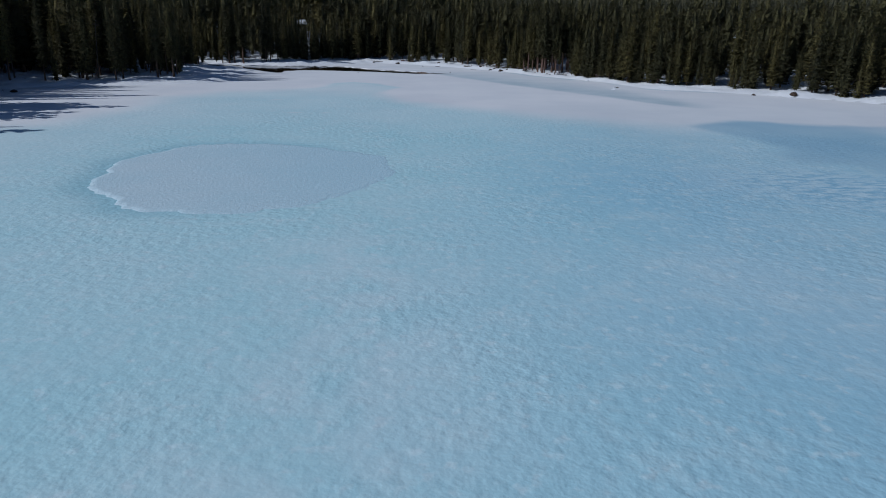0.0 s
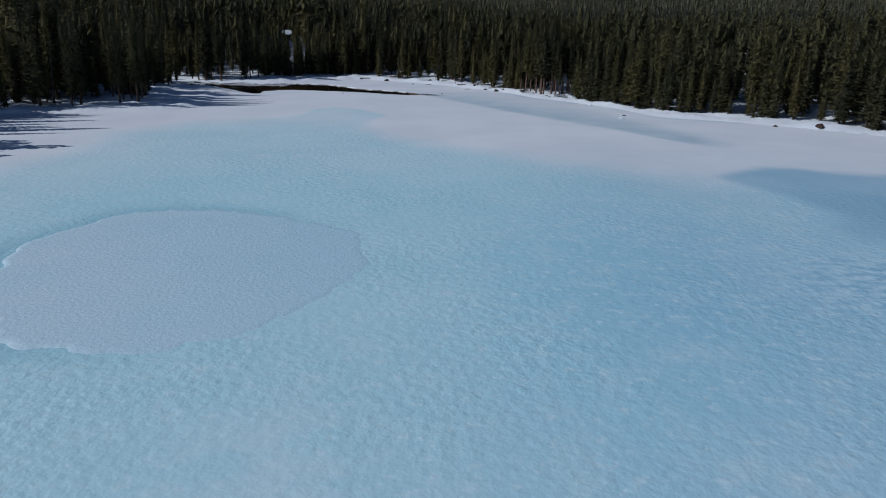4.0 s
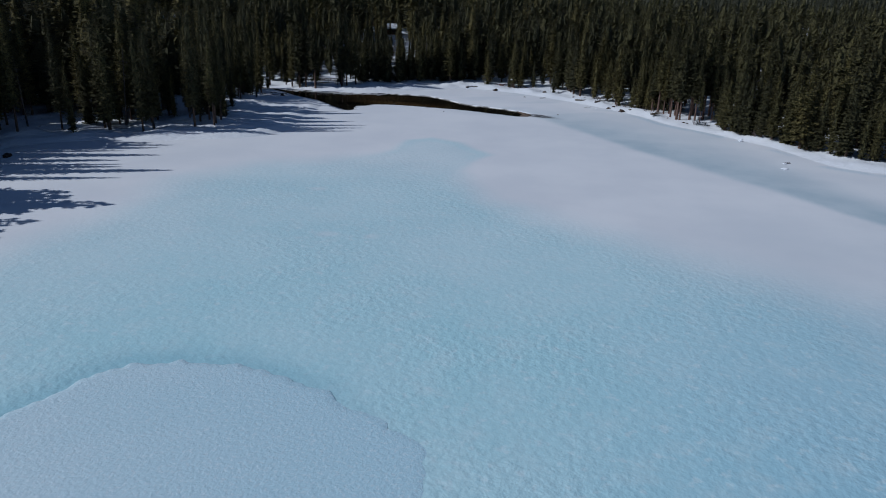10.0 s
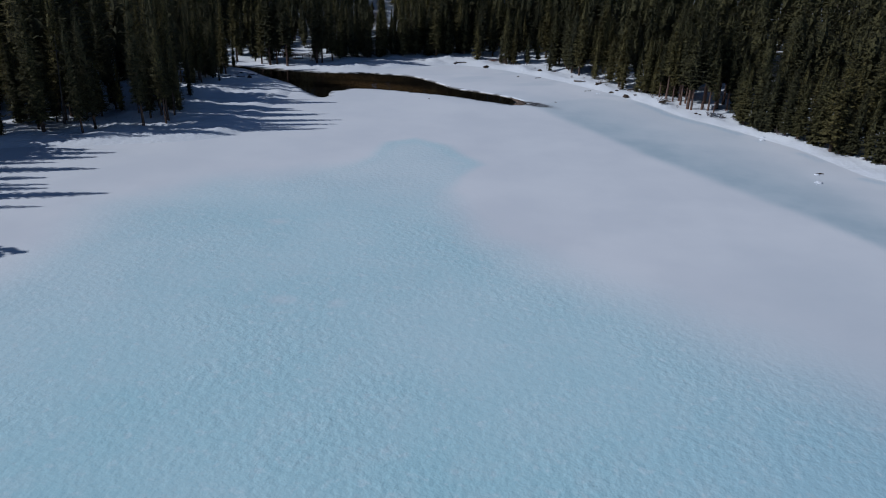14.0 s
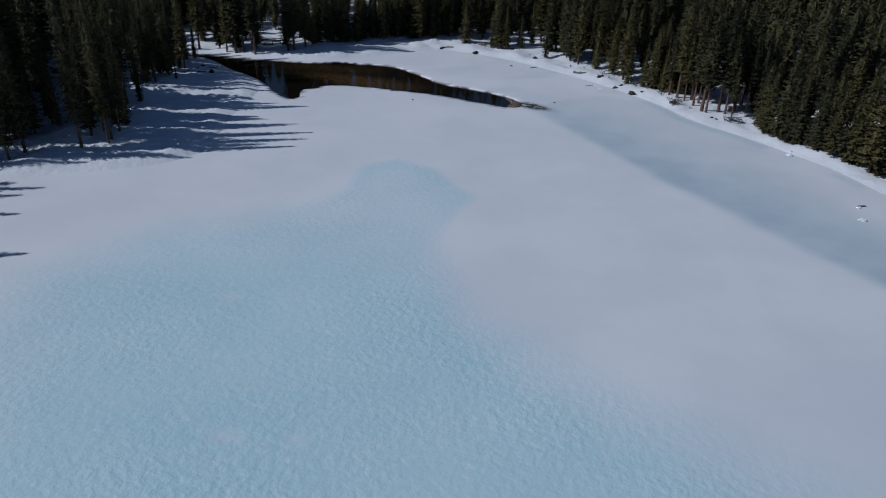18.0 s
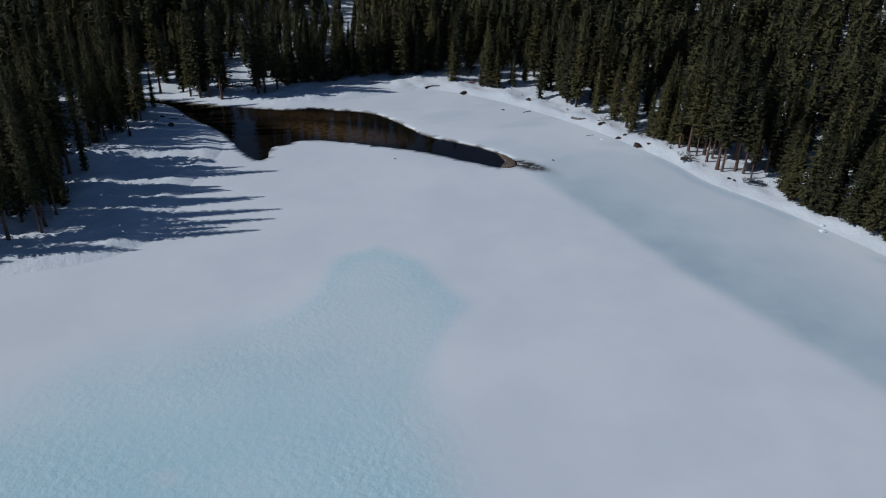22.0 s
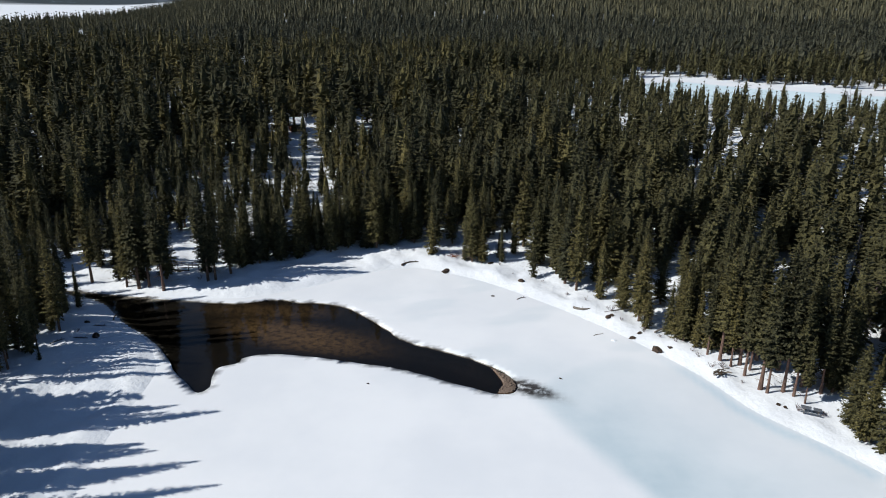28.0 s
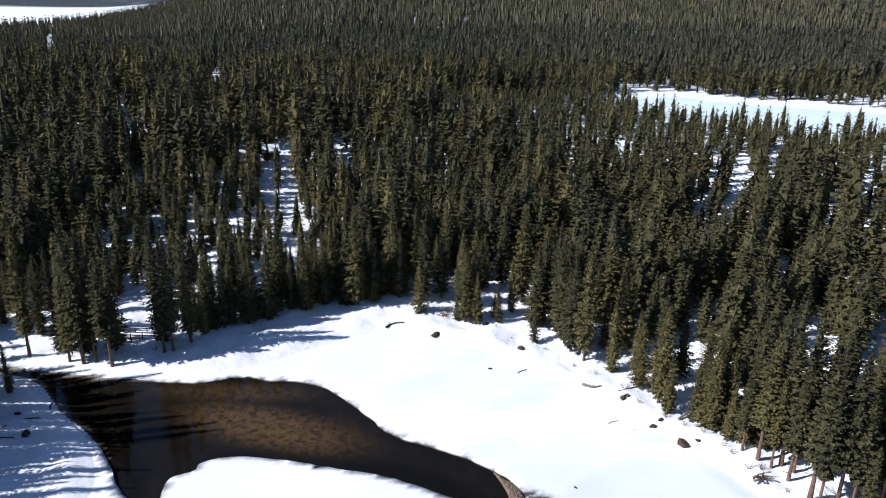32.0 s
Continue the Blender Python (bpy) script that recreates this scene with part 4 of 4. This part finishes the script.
    forest("outer_forest", x, y, thin, hs, 0.02 + 0.5 * rng.rand(len(x)), 5, "unbroken dark green conifer forest", np.full(len(x), 1.7), HAZED_NEEDLES)
    x, y, rng = scatter(-1500, 1500, 500, 1950, 9.4, 9)
    far = np.hypot(x - END_EYE[0], y - END_EYE[1])
    fan = np.arctan2(x - END_EYE[0], y - END_EYE[1])
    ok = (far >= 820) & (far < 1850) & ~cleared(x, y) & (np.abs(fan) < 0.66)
    x, y = x[ok], y[ok]
    tiny = [model(s, h, r, b, 5.0, 5, 1, 3.2, 0.7, 2, 4, 0, 0) for s, h, r, b in ((51, 19, 4.2, 1.0), (52, 21, 4.6, 1.4))]
    forest("hill_forest", x, y, tiny, 0.75 + 0.45 * rng.rand(len(x)), 0.4 * rng.rand(len(x)), 6, "far conifer forest covering the hillside", None, HAZED_NEEDLES)


build_woods()


# ---- things on the shore ----
def gz(x, y):
    return float(ground_z(np.array([x], float), np.array([y], float))[0])


def lump(size, seed, rough=0.35, bm=None, at=(0, 0, 0), sub=3):
    """A worn stone."""
    bm = bm or bmesh.new()
    got = bmesh.ops.create_icosphere(bm, subdivisions=sub, radius=1.0)
    for v in got["verts"]:
        n = noise.noise(v.co * 1.3 + Vector((seed * 3.1, 0, 0))) + 0.5 * noise.noise(v.co * 3.1 + Vector((0, seed * 1.7, 0)))
        v.co = v.co * (1 + rough * n)
        v.co = Vector((v.co.x * size[0], v.co.y * size[1], v.co.z * size[2])) + Vector(at)
    return bm


def boulder(x, y, size, seed, label):
    root = part("boulder", lump((0.85 * size[0], 0.85 * size[1], 0.7 * size[2]), seed, 0.5), ROCK)
    root.matrix_basis = pose(x, y, max(gz(x, y), 0.0) + 0.12 * size[2], 0, 0, seed * 57)
    return tagged(root, label, "rock", "rocks along the shore")


def log_bm(length, radius, seed, stubs=3, bend=0.1):
    rng = random.Random(seed)
    pts, rad = [], []
    for k in range(8):
        f = k / 7
        pts.append((length * (f - 0.5), bend * length * math.sin(3.14 * f) + 0.03 * (rng.random() - 0.5), 0.05 * length * (f - 0.5) * (rng.random())))
        rad.append(radius * (1.1 - 0.55 * f) * (0.9 + 0.2 * rng.random()))
    return pts, rad


def fallen_log(x, y, length, radius, turn, seed, label, mat=None, bend=0.1, lift=0.0, tip=0.0):
    root = new("fallen_log")
    pts, rad = log_bm(length, radius, seed, bend=bend)
    part("stem", tube(pts, rad, 9, seed=seed, rough=0.25), mat or DARK_WOOD, root)
    rng = random.Random(seed)
    for k in range(3):
        p = Vector(pts[2 + k * 2])
        e = p + Vector((rng.uniform(-0.2, 0.5), rng.uniform(-0.6, 0.6), rng.uniform(0.25, 0.7))) * length * 0.22
        part("broken_limb", tube([p, (p + e) / 2 + Vector((0, 0, 0.03)), e], [radius * 0.4, radius * 0.28, radius * 0.1], 5), mat or DARK_WOOD, root)
    root.matrix_basis = pose(x, y, max(gz(x, y), 0.0) + radius * 0.5 + lift, 0, tip, turn)
    return tagged(root, label, "log", "driftwood along the shore")


def build_shore():
    fallen_log(-22.7, 257.2, 3.6, 0.22, 30, 1, "dark curved driftwood log half sunk in snow", bend=0.18)
    fallen_log(8.4, 237.4, 2.8, 0.2, -12, 2, "grey curved driftwood log on the snow bank", GREY_WOOD, bend=-0.2)
    fallen_log(-1.6, 242.1, 1.9, 0.09, 35, 3, "thin grey stick lying on the ice", GREY_WOOD)
    fallen_log(-70.4, 220.4, 3.6, 0.10, 4, 4, "thin dark log lying on shaded snow")
    fallen_log(-72.2, 218.6, 2.2, 0.09, 55, 5, "thin dark log lying on shaded snow")
    fallen_log(-69.6, 225.4, 2.6, 0.10, 15, 6, "thin dark log lying on shaded snow")
    fallen_log(-69.0, 230.0, 2.4, 0.11, 100, 7, "dark log on the bank beside the water")
    fallen_log(9.8, 228.4, 1.8, 0.06, 25, 8, "thin twig frozen into the ice", GREY_WOOD)
    fallen_log(21.5, 230.5, 7.0, 0.16, 35, 9, "long grey fallen trunk among the trees", GREY_WOOD, bend=0.03)
    fallen_log(14.5, 236.5, 5.5, 0.13, 20, 10, "grey fallen trunk among the trees", GREY_WOOD, bend=0.03)
    fallen_log(41.3, 171.8, 1.4, 0.12, 20, 11, "short dark stick frozen into the ice")
    for x, y, s, seed in [(-15.4, 254.2, (1.25, 0.7, 0.5), 1), (-1.3, 248.4, (0.85, 0.55, 0.45), 2), (-6.6, 242.8, (0.4, 0.25, 0.2), 3), (12.2, 233.7, (0.65, 0.5, 0.4), 4), (12.9, 234.2, (0.45, 0.35, 0.3), 5),
                          (15.0, 227.4, (0.6, 0.4, 0.3), 6), (16.3, 228.6, (0.55, 0.35, 0.3), 7), (17.9, 223.5, (1.1, 0.75, 0.55), 8), (19.8, 223.7, (0.4, 0.3, 0.25), 9), (-6.7, 257.6, (0.7, 0.4, 0.35), 10),
                          (75.8, 155.5, (1.1, 0.8, 0.75), 11), (68.2, 158.0, (0.5, 0.4, 0.35), 12), (30.0, 208.6, (0.35, 0.3, 0.22), 13), (30.7, 208.1, (0.4, 0.3, 0.25), 14), (2.3, 214.3, (0.3, 0.16, 0.14), 15), (-24.4, 211.3, (0.2, 0.14, 0.14), 16),
                          (-68.2, 222.0, (0.75, 0.6, 0.7), 17), (-86.5, 146.0, (1.6, 0.8, 0.5), 18), (-72.0, 226.6, (0.5, 0.4, 0.4), 19)]:
        boulder(x, y, s, seed, "dark brown rock melted out of the snow" if s[0] > 0.5 else "small dark stone poking out of the snow")
    for k, (x, y, s) in enumerate([(39.7, 167.4, 0.42), (40.9, 171.6, 0.3), (38.2, 191.2, 0.45), (38.8, 192.8, 0.3), (12.0, 226.6, 0.3), (37.4, 231.0, 1.9)]):
        ob = part("snow_lump", lump((s * 1.3, s, s * 0.38), 60 + k, 0.45), SNOW_CAP)
        ob.matrix_basis = pose(x, y, max(gz(x, y), 0.0) + 0.1 * s, 0, 0, 40 * k)
        tagged(ob, "white lump of old snow beside the bank", "snow lump", "lumps of snow")
    # heap of driftwood below the bare-trunked pines
    heap = new("driftwood_heap")
    for k in range(9):
        rng = random.Random(40 + k)
        pts, rad = log_bm(rng.uniform(1.2, 2.6), rng.uniform(0.06, 0.15), k, bend=0.08)
        ob = part("branch", tube(pts, rad, 7, seed=k, rough=0.2), DARK_WOOD if k % 2 else GREY_WOOD, heap)
        ob.matrix_basis = pose(rng.uniform(-0.5, 0.5), rng.uniform(-0.4, 0.4), 0.08 + 0.07 * k, 0, rng.uniform(-14, 14), rng.uniform(-30, 30) + (60 if k % 4 == 3 else 0))
    heap.matrix_basis = pose(24.9, 215.6, gz(24.9, 215.6) + 0.05, 0, 0, 12)
    tagged(heap, "heap of dark driftwood branches on the snow bank", "driftwood")
    brush = new("brush_pile")
    for k in range(26):
        rng = random.Random(80 + k)
        a = rng.uniform(0, 360)
        pts = [(0, 0, 0), (0.5, 0.05, 0.18), (rng.uniform(0.9, 1.7), rng.uniform(-0.2, 0.2), rng.uniform(0.15, 0.6))]
        ob = part("branch", tube(pts, [0.05, 0.035, 0.012], 5), BRUSH, brush)
        ob.matrix_basis = pose(rng.uniform(-0.5, 0.5), rng.uniform(-0.3, 0.3), 0.0, 0, 0, a)
    brush.matrix_basis = pose(-14.2, 260.8, gz(-14.2, 260.8) + 0.03)
    tagged(brush, "pile of reddish-brown dead branches on the snow", "brush pile")


def build_gravel_bar():
    root = new("gravel_bar")
    bm = bmesh.new()
    n, rings = 30, 7
    line = [(-7.5, 217.6), (-6.3, 216.2), (-4.9, 214.7), (-4.0, 213.1), (-4.2, 211.1), (-5.2, 210.1), (-6.6, 210.1), (-5.9, 211.7), (-5.9, 213.1), (-6.5, 215.0)]
    line = rounded(line, 6)
    cx, cy = -5.1, 213.0
    prev = None
    for k in range(rings):
        r = 1 - k / rings
        ring = [bm.verts.new((cx + (x - cx) * r, cy + (y - cy) * r, -0.24 + 0.26 * (1 - r ** 4) + 0.06 * (float(fbm(x * r, y * r, 0.6, 2, 4)) - 0.5))) for x, y in line]
        if prev:
            for i in range(len(ring)):
                j = (i + 1) % len(ring)
                bm.faces.new((prev[i], prev[j], ring[j], ring[i]))
        prev = ring
    bm.faces.new(prev)
    part("sand", bm, GRAVEL, root)
    rng = random.Random(5)
    meshes = []
    for k in range(5):
        ob = part("pebble", lump((1, 0.8, 0.55), k + 30, 0.3, sub=1), GRAVEL, root)
        meshes.append(ob)
    for k in range(150):
        a, r = rng.uniform(0, 6.283), rng.uniform(0, 0.92) ** 0.6
        i = int(a / 6.283 * len(line)) % len(line)
        x, y = cx + (line[i][0] - cx) * r, cy + (line[i][1] - cy) * r
        ob = meshes[k] if k < 5 else new("pebble", meshes[k % 5].data)
        ob.parent = root
        s = rng.uniform(0.06, 0.2)
        ob.matrix_basis = pose(x, y, -0.21 + 0.26 * (1 - r ** 4), 0, 0, rng.uniform(0, 360)) @ Matrix.Diagonal((s, s, s, 1))
    tagged(root, "tan gravel bar bared between open water and ice", "gravel bar")


BRUSH = make_plain("dead_brush", (0.09, 0.035, 0.022), (0.20, 0.085, 0.05), 3.0, 0.9, 0.01)
build_shore()
build_gravel_bar()


def build_table():
    t = new("picnic_table")
    for k in range(5):
        part("plank", box((2.4, 0.15, 0.045), (0, -0.34 + 0.17 * k, 0.74), bevel=0.006), SLATE_WOOD, t)
    for s in (-1, 1):
        for k in range(2):
            part("bench_board", box((2.4, 0.14, 0.045), (0, s * (0.68 + 0.16 * k), 0.44), bevel=0.006), SLATE_WOOD, t)
        for e in (-0.85, 0.85):
            part("leg", box((0.07, 0.09, 0.95), (e, s * 0.38, 0.36), (s * 28, 0, 0), 0.005), GREY_WOOD, t)
    for e in (-0.85, 0.85):
        part("cross_beam", box((0.07, 1.7, 0.09), (e, 0, 0.38), bevel=0.005), GREY_WOOD, t)
        part("cleat", box((0.07, 0.8, 0.08), (e, 0, 0.68), bevel=0.005), GREY_WOOD, t)
    part("snow_strip", box((0.22, 0.86, 0.05), (0.1, 0, 0.79), bevel=0.02), SNOW_CAP, t, "strip of old snow across the boards")
    t.matrix_basis = pose(33.5, 207.0, gz(33.5, 207.0) - 0.12, 0, 0, -24)
    tagged(t, "dark grey wooden picnic table sunk in the snow", "picnic table")


def build_shed():
    s = new("shed")
    w, d, h = 1.7, 1.6, 2.1
    for k in range(8):
        x = -w / 2 + w * (k + 0.5) / 8
        for y in (-d / 2, d / 2):
            if not (y < 0 and 2 <= k <= 5):
                part("wall_board", box((w / 8 - 0.012, 0.04, h), (x, y, h / 2), bevel=0.004), TAN_WOOD, s)
        for x2 in (-w / 2, w / 2):
            part("wall_board", box((0.04, d / 8 - 0.012, h), (x2, -d / 2 + d * (k + 0.5) / 8, h / 2), bevel=0.004), TAN_WOOD, s)
    door = part("door", box((0.8, 0.045, 1.9), (0, -d / 2 - 0.005, 0.97), bevel=0.006), GREY_WOOD, s, "grey board door, shut")
    part("handle", box((0.03, 0.05, 0.14), (0.3, -d / 2 - 0.05, 1.0), bevel=0.008), DARK_WOOD, door)
    part("lintel", box((0.85, 0.04, 0.2), (0, -d / 2, 2.02)), TAN_WOOD, s)
    part("roof", box((w + 0.4, d + 0.5, 0.07), (0, 0, h + 0.12), (8, 0, 0), 0.01), DARK_WOOD, s)
    part("roof_snow", box((w + 0.3, d + 0.4, 0.2), (0, 0, h + 0.25), (8, 0, 0), 0.07), SNOW_CAP, s, "thick snow on the roof")
    s.matrix_basis = pose(-11.4, 261.4, gz(-11.4, 261.4) - 0.1, 0, 0, -12)
    tagged(s, "small tan board shed at the edge of the trees", "shed")


def build_bridge():
    b = new("footbridge")
    n, length = 16, 8.4
    for k in range(n):
        part("deck_board", box((length / n - 0.02, 1.7, 0.06), (-length / 2 + length * (k + 0.5) / n, 0, 0.9), bevel=0.006), GREY_WOOD, b)
    for y in (-0.7, 0.7):
        part("girder", box((length, 0.25, 0.45), (0, y, 0.62), bevel=0.02), DARK_WOOD, b)
    part("deck_snow", box((length - 0.1, 1.35, 0.28), (0, 0, 1.06), bevel=0.1), SNOW_CAP, b, "thick snow on the deck")
    for y in (-0.85, 0.85):
        for k in range(5):
            part("post", box((0.12, 0.12, 1.5), (-4.1 + 2.05 * k, y, 1.35), bevel=0.012), DARK_WOOD, b)
        for z in (1.55, 2.02):
            part("rail", box((length, 0.07, 0.13), (0, y, z), bevel=0.012), DARK_WOOD, b)
        part("rail_snow", box((length, 0.1, 0.05), (0, y, 2.11), bevel=0.02), SNOW_CAP, b, "line of snow on the top rail")
    for x in (-3.9, 3.9):
        part("abutment", box((0.8, 2.2, 1.2), (x, 0, 0.1), bevel=0.06), ROCK, b)
    b.matrix_basis = pose(-66.0, 249.8, gz(-66.0, 249.8) - 0.5, 0, 0, -3)
    tagged(b, "long dark timber footbridge with railings and a snowy deck", "bridge")


def build_cabin(x, y, turn, w=7.0, d=5.4, h=2.7, label="reddish-brown log cabin with deep snow on its roof"):
    c = new("cabin")
    logs = 11
    for k in range(logs):
        z = h * (k + 0.5) / logs
        for yy in (-d / 2, d / 2):
            part("log", tube([(-w / 2 - 0.2, yy, z), (w / 2 + 0.2, yy, z)], [h / logs * 0.55] * 2, 8), RED_WOOD, c)
        for xx in (-w / 2, w / 2):
            part("log", tube([(xx, -d / 2 - 0.2, z), (xx, d / 2 + 0.2, z)], [h / logs * 0.54] * 2, 8), RED_WOOD, c)
    rise = 1.6
    for xx in (-w / 2, w / 2):
        bm = bmesh.new()
        vs = [bm.verts.new((xx + o, yy, zz)) for o in (-0.06, 0.06) for yy, zz in ((-d / 2, h), (d / 2, h), (0, h + rise))]
        for f in ((0, 2, 1), (3, 4, 5), (0, 1, 4, 3), (1, 2, 5, 4), (2, 0, 3, 5)):
            bm.faces.new([vs[i] for i in f])
        part("gable", bm, RED_WOOD, c)
    slope = math.degrees(math.atan2(rise, d / 2))
    run = math.hypot(rise, d / 2) + 0.6
    for s in (-1, 1):
        mid_y, mid_z = s * (d / 4 + 0.22), h + rise / 2 - 0.12
        roof = part("roof", box((w + 1.0, run, 0.1), (0, mid_y, mid_z), (-s * slope, 0, 0), 0.01), DARK_WOOD, c)
        part("roof_snow", box((w + 0.9, run + 0.05, 0.5), (0, mid_y, mid_z + 0.33), (-s * slope, 0, 0), 0.18), SNOW_CAP, roof, "deep smooth snow")
    part("chimney", box((0.6, 0.6, 1.6), (w * 0.22, 0.3, h + rise + 0.5), bevel=0.03), ROCK, c)
    door = part("door", box((0.95, 0.08, 2.0), (w * 0.2, -d / 2 - 0.16, 1.0), bevel=0.01), DARK_WOOD, c)
    part("handle", box((0.04, 0.06, 0.12), (w * 0.2 + 0.36, -d / 2 - 0.22, 1.0), bevel=0.01), GREY_WOOD, door)
    for xx in (-w * 0.25, -w * 0.02):
        win = part("window", box((0.95, 0.1, 1.05), (xx, -d / 2 - 0.14, 1.45), bevel=0.01), TAN_WOOD, c)
        part("pane", box((0.75, 0.03, 0.85), (xx, -d / 2 - 0.2, 1.45)), GLASS_DARK, win)
    c.matrix_basis = pose(x, y, gz(x, y) - 0.3, 0, 0, turn)
    tagged(c, label, "cabin")


SLATE_WOOD = make_plain("dark_grey_boards", (0.085, 0.095, 0.115), (0.17, 0.185, 0.21), 5.0, 0.7, 0.006, (0.3, 1, 1))
build_table()
build_shed()
build_bridge()
build_cabin(-67.2, 350.0, 24, 4.4, 4.0, 2.3)


# ---- bare shrubs and dead trees ----
def bare_plant(name, h, seed, stems, spread, label, category, group, mat=None):
    """Leafless: thin forking stems from one root."""
    rng = random.Random(seed)
    verts, faces = [], []

    def twig(p, d, ln, w, depth):
        q = p + d * ln
        a = Vector((-d.y, d.x, 0.2)).normalized()
        b = d.cross(a).normalized()
        n = len(verts)
        for c, r in ((p, w), (q, w * 0.55)):
            for k in range(3):
                verts.append(tuple(c + r * (a * math.cos(2.094 * k) + b * math.sin(2.094 * k))))
        for k in range(3):
            j = (k + 1) % 3
            faces.append((n + k, n + j, n + 3 + j, n + 3 + k))
        if depth:
            for _ in range(3):
                e = (d + Vector((rng.uniform(-1, 1), rng.uniform(-1, 1), rng.uniform(-0.2, 0.8))) * 0.62).normalized()
                twig(p.lerp(q, rng.uniform(0.45, 1.0)), e, ln * rng.uniform(0.5, 0.75), w * 0.55, depth - 1)
    for _ in range(stems):
        d = Vector((rng.uniform(-spread, spread), rng.uniform(-spread, spread), 1)).normalized()
        twig(Vector((0, 0, -0.2)), d, h * rng.uniform(0.4, 0.55), 0.010 * h + 0.012, 3 if h < 3 else 4)
    ob = new(name, mesh_from(name, verts, faces, [mat or TWIG]))
    return tagged(ob, label, category, group)


def dead_tree(h, seed):
    rng = random.Random(seed)
    root = new("dead_tree")
    v, f = stem_arrays(rng, h, 0.012 * h, 7, 6, 26, h * 0.75)
    ob = new("trunk", mesh_from("trunk", v, f, [SNAG], shade=True))
    ob.parent = root
    return tagged(root, "bare grey dead tree with broken limbs", "dead tree", "dead trees")


SNAG = make_plain("silver_deadwood", (0.075, 0.065, 0.058), (0.16, 0.14, 0.125), 4.0, 0.85, 0.01, (1, 1, 0.3))


def build_bare():
    rng = random.Random(12)
    shrubs = [bare_plant("bare_shrub", 1.3, s, 7, 0.8, "leafless reddish-grey shrub in the snow", "shrub", "bare shrubs") for s in (1, 2, 3)]
    spots = [(24.0, 217.6), (25.5, 217.2), (27.2, 214.0), (34.8, 206.2), (32.0, 207.5), (14.2, 232.6), (19.0, 227.2), (6.5, 243.5), (-2.5, 252.6), (22.6, 222.2), (36.5, 204.6), (37.8, 201.0), (9.5, 240.5), (17.0, 229.0),
             (21.0, 225.2), (39.5, 198.2), (-4.8, 256.0), (2.6, 248.6), (41.2, 193.0), (-71.5, 222.8), (-67.6, 221.4), (-60.5, 245.5), (-73.0, 242.6), (-89.5, 147.5), (12.9, 236.0), (23.2, 220.6)]
    for i, (x, y) in enumerate(spots):
        s = rng.uniform(0.6, 1.3)
        m = pose(x, y, gz(x, y), 0, 0, rng.uniform(0, 360)) @ Matrix.Scale(s, 4)
        if i < 3:
            shrubs[i].matrix_basis = m
        else:
            copy_thing(shrubs[i % 3], m)
    trees = [bare_plant("bare_tree", 7.5, s, 5, 0.45, "leafless grey-brown aspen among the pines", "tree", "bare trees among the pines") for s in (11, 12)]
    spots = [(52, 232), (58, 246), (47, 222), (66, 262), (60, 286), (74, 300), (82, 330), (70, 352), (90, 352), (98, 380), (55, 300), (64, 322), (86, 290), (104, 330), (112, 360), (48, 262), (40, 243), (95, 310), 
             (-56, 300), (-75, 299), (-92, 296), (-48, 318), (125, 345), (72, 276), (50, 280), (92, 266), (-104, 312), (62, 216), (57, 205), (66, 190)]
    spots += [(rng.uniform(80, 205), rng.uniform(325, 425)) for _ in range(18)]
    for i, (x, y) in enumerate(spots):
        s = rng.uniform(0.6, 1.0)
        m = pose(x, y, gz(x, y), 0, 0, rng.uniform(0, 360)) @ Matrix.Scale(s, 4)
        if i < 2:
            trees[i].matrix_basis = m
        else:
            copy_thing(trees[i % 2], m)
    snags = [dead_tree(18, 3), dead_tree(13, 4)]
    spots = [(-81.5, 172.5), (-77, 190), (-97, 165), (60, 252), (-38, 264.5)]
    for i, (x, y) in enumerate(spots):
        s = rng.uniform(0.75, 1.25)
        m = pose(x, y, gz(x, y), rng.uniform(-4, 4), rng.uniform(-4, 4), rng.uniform(0, 360)) @ Matrix.Scale(s, 4)
        if i < 2:
            snags[i].matrix_basis = m
        else:
            copy_thing(snags[i % 2], m)


build_bare()
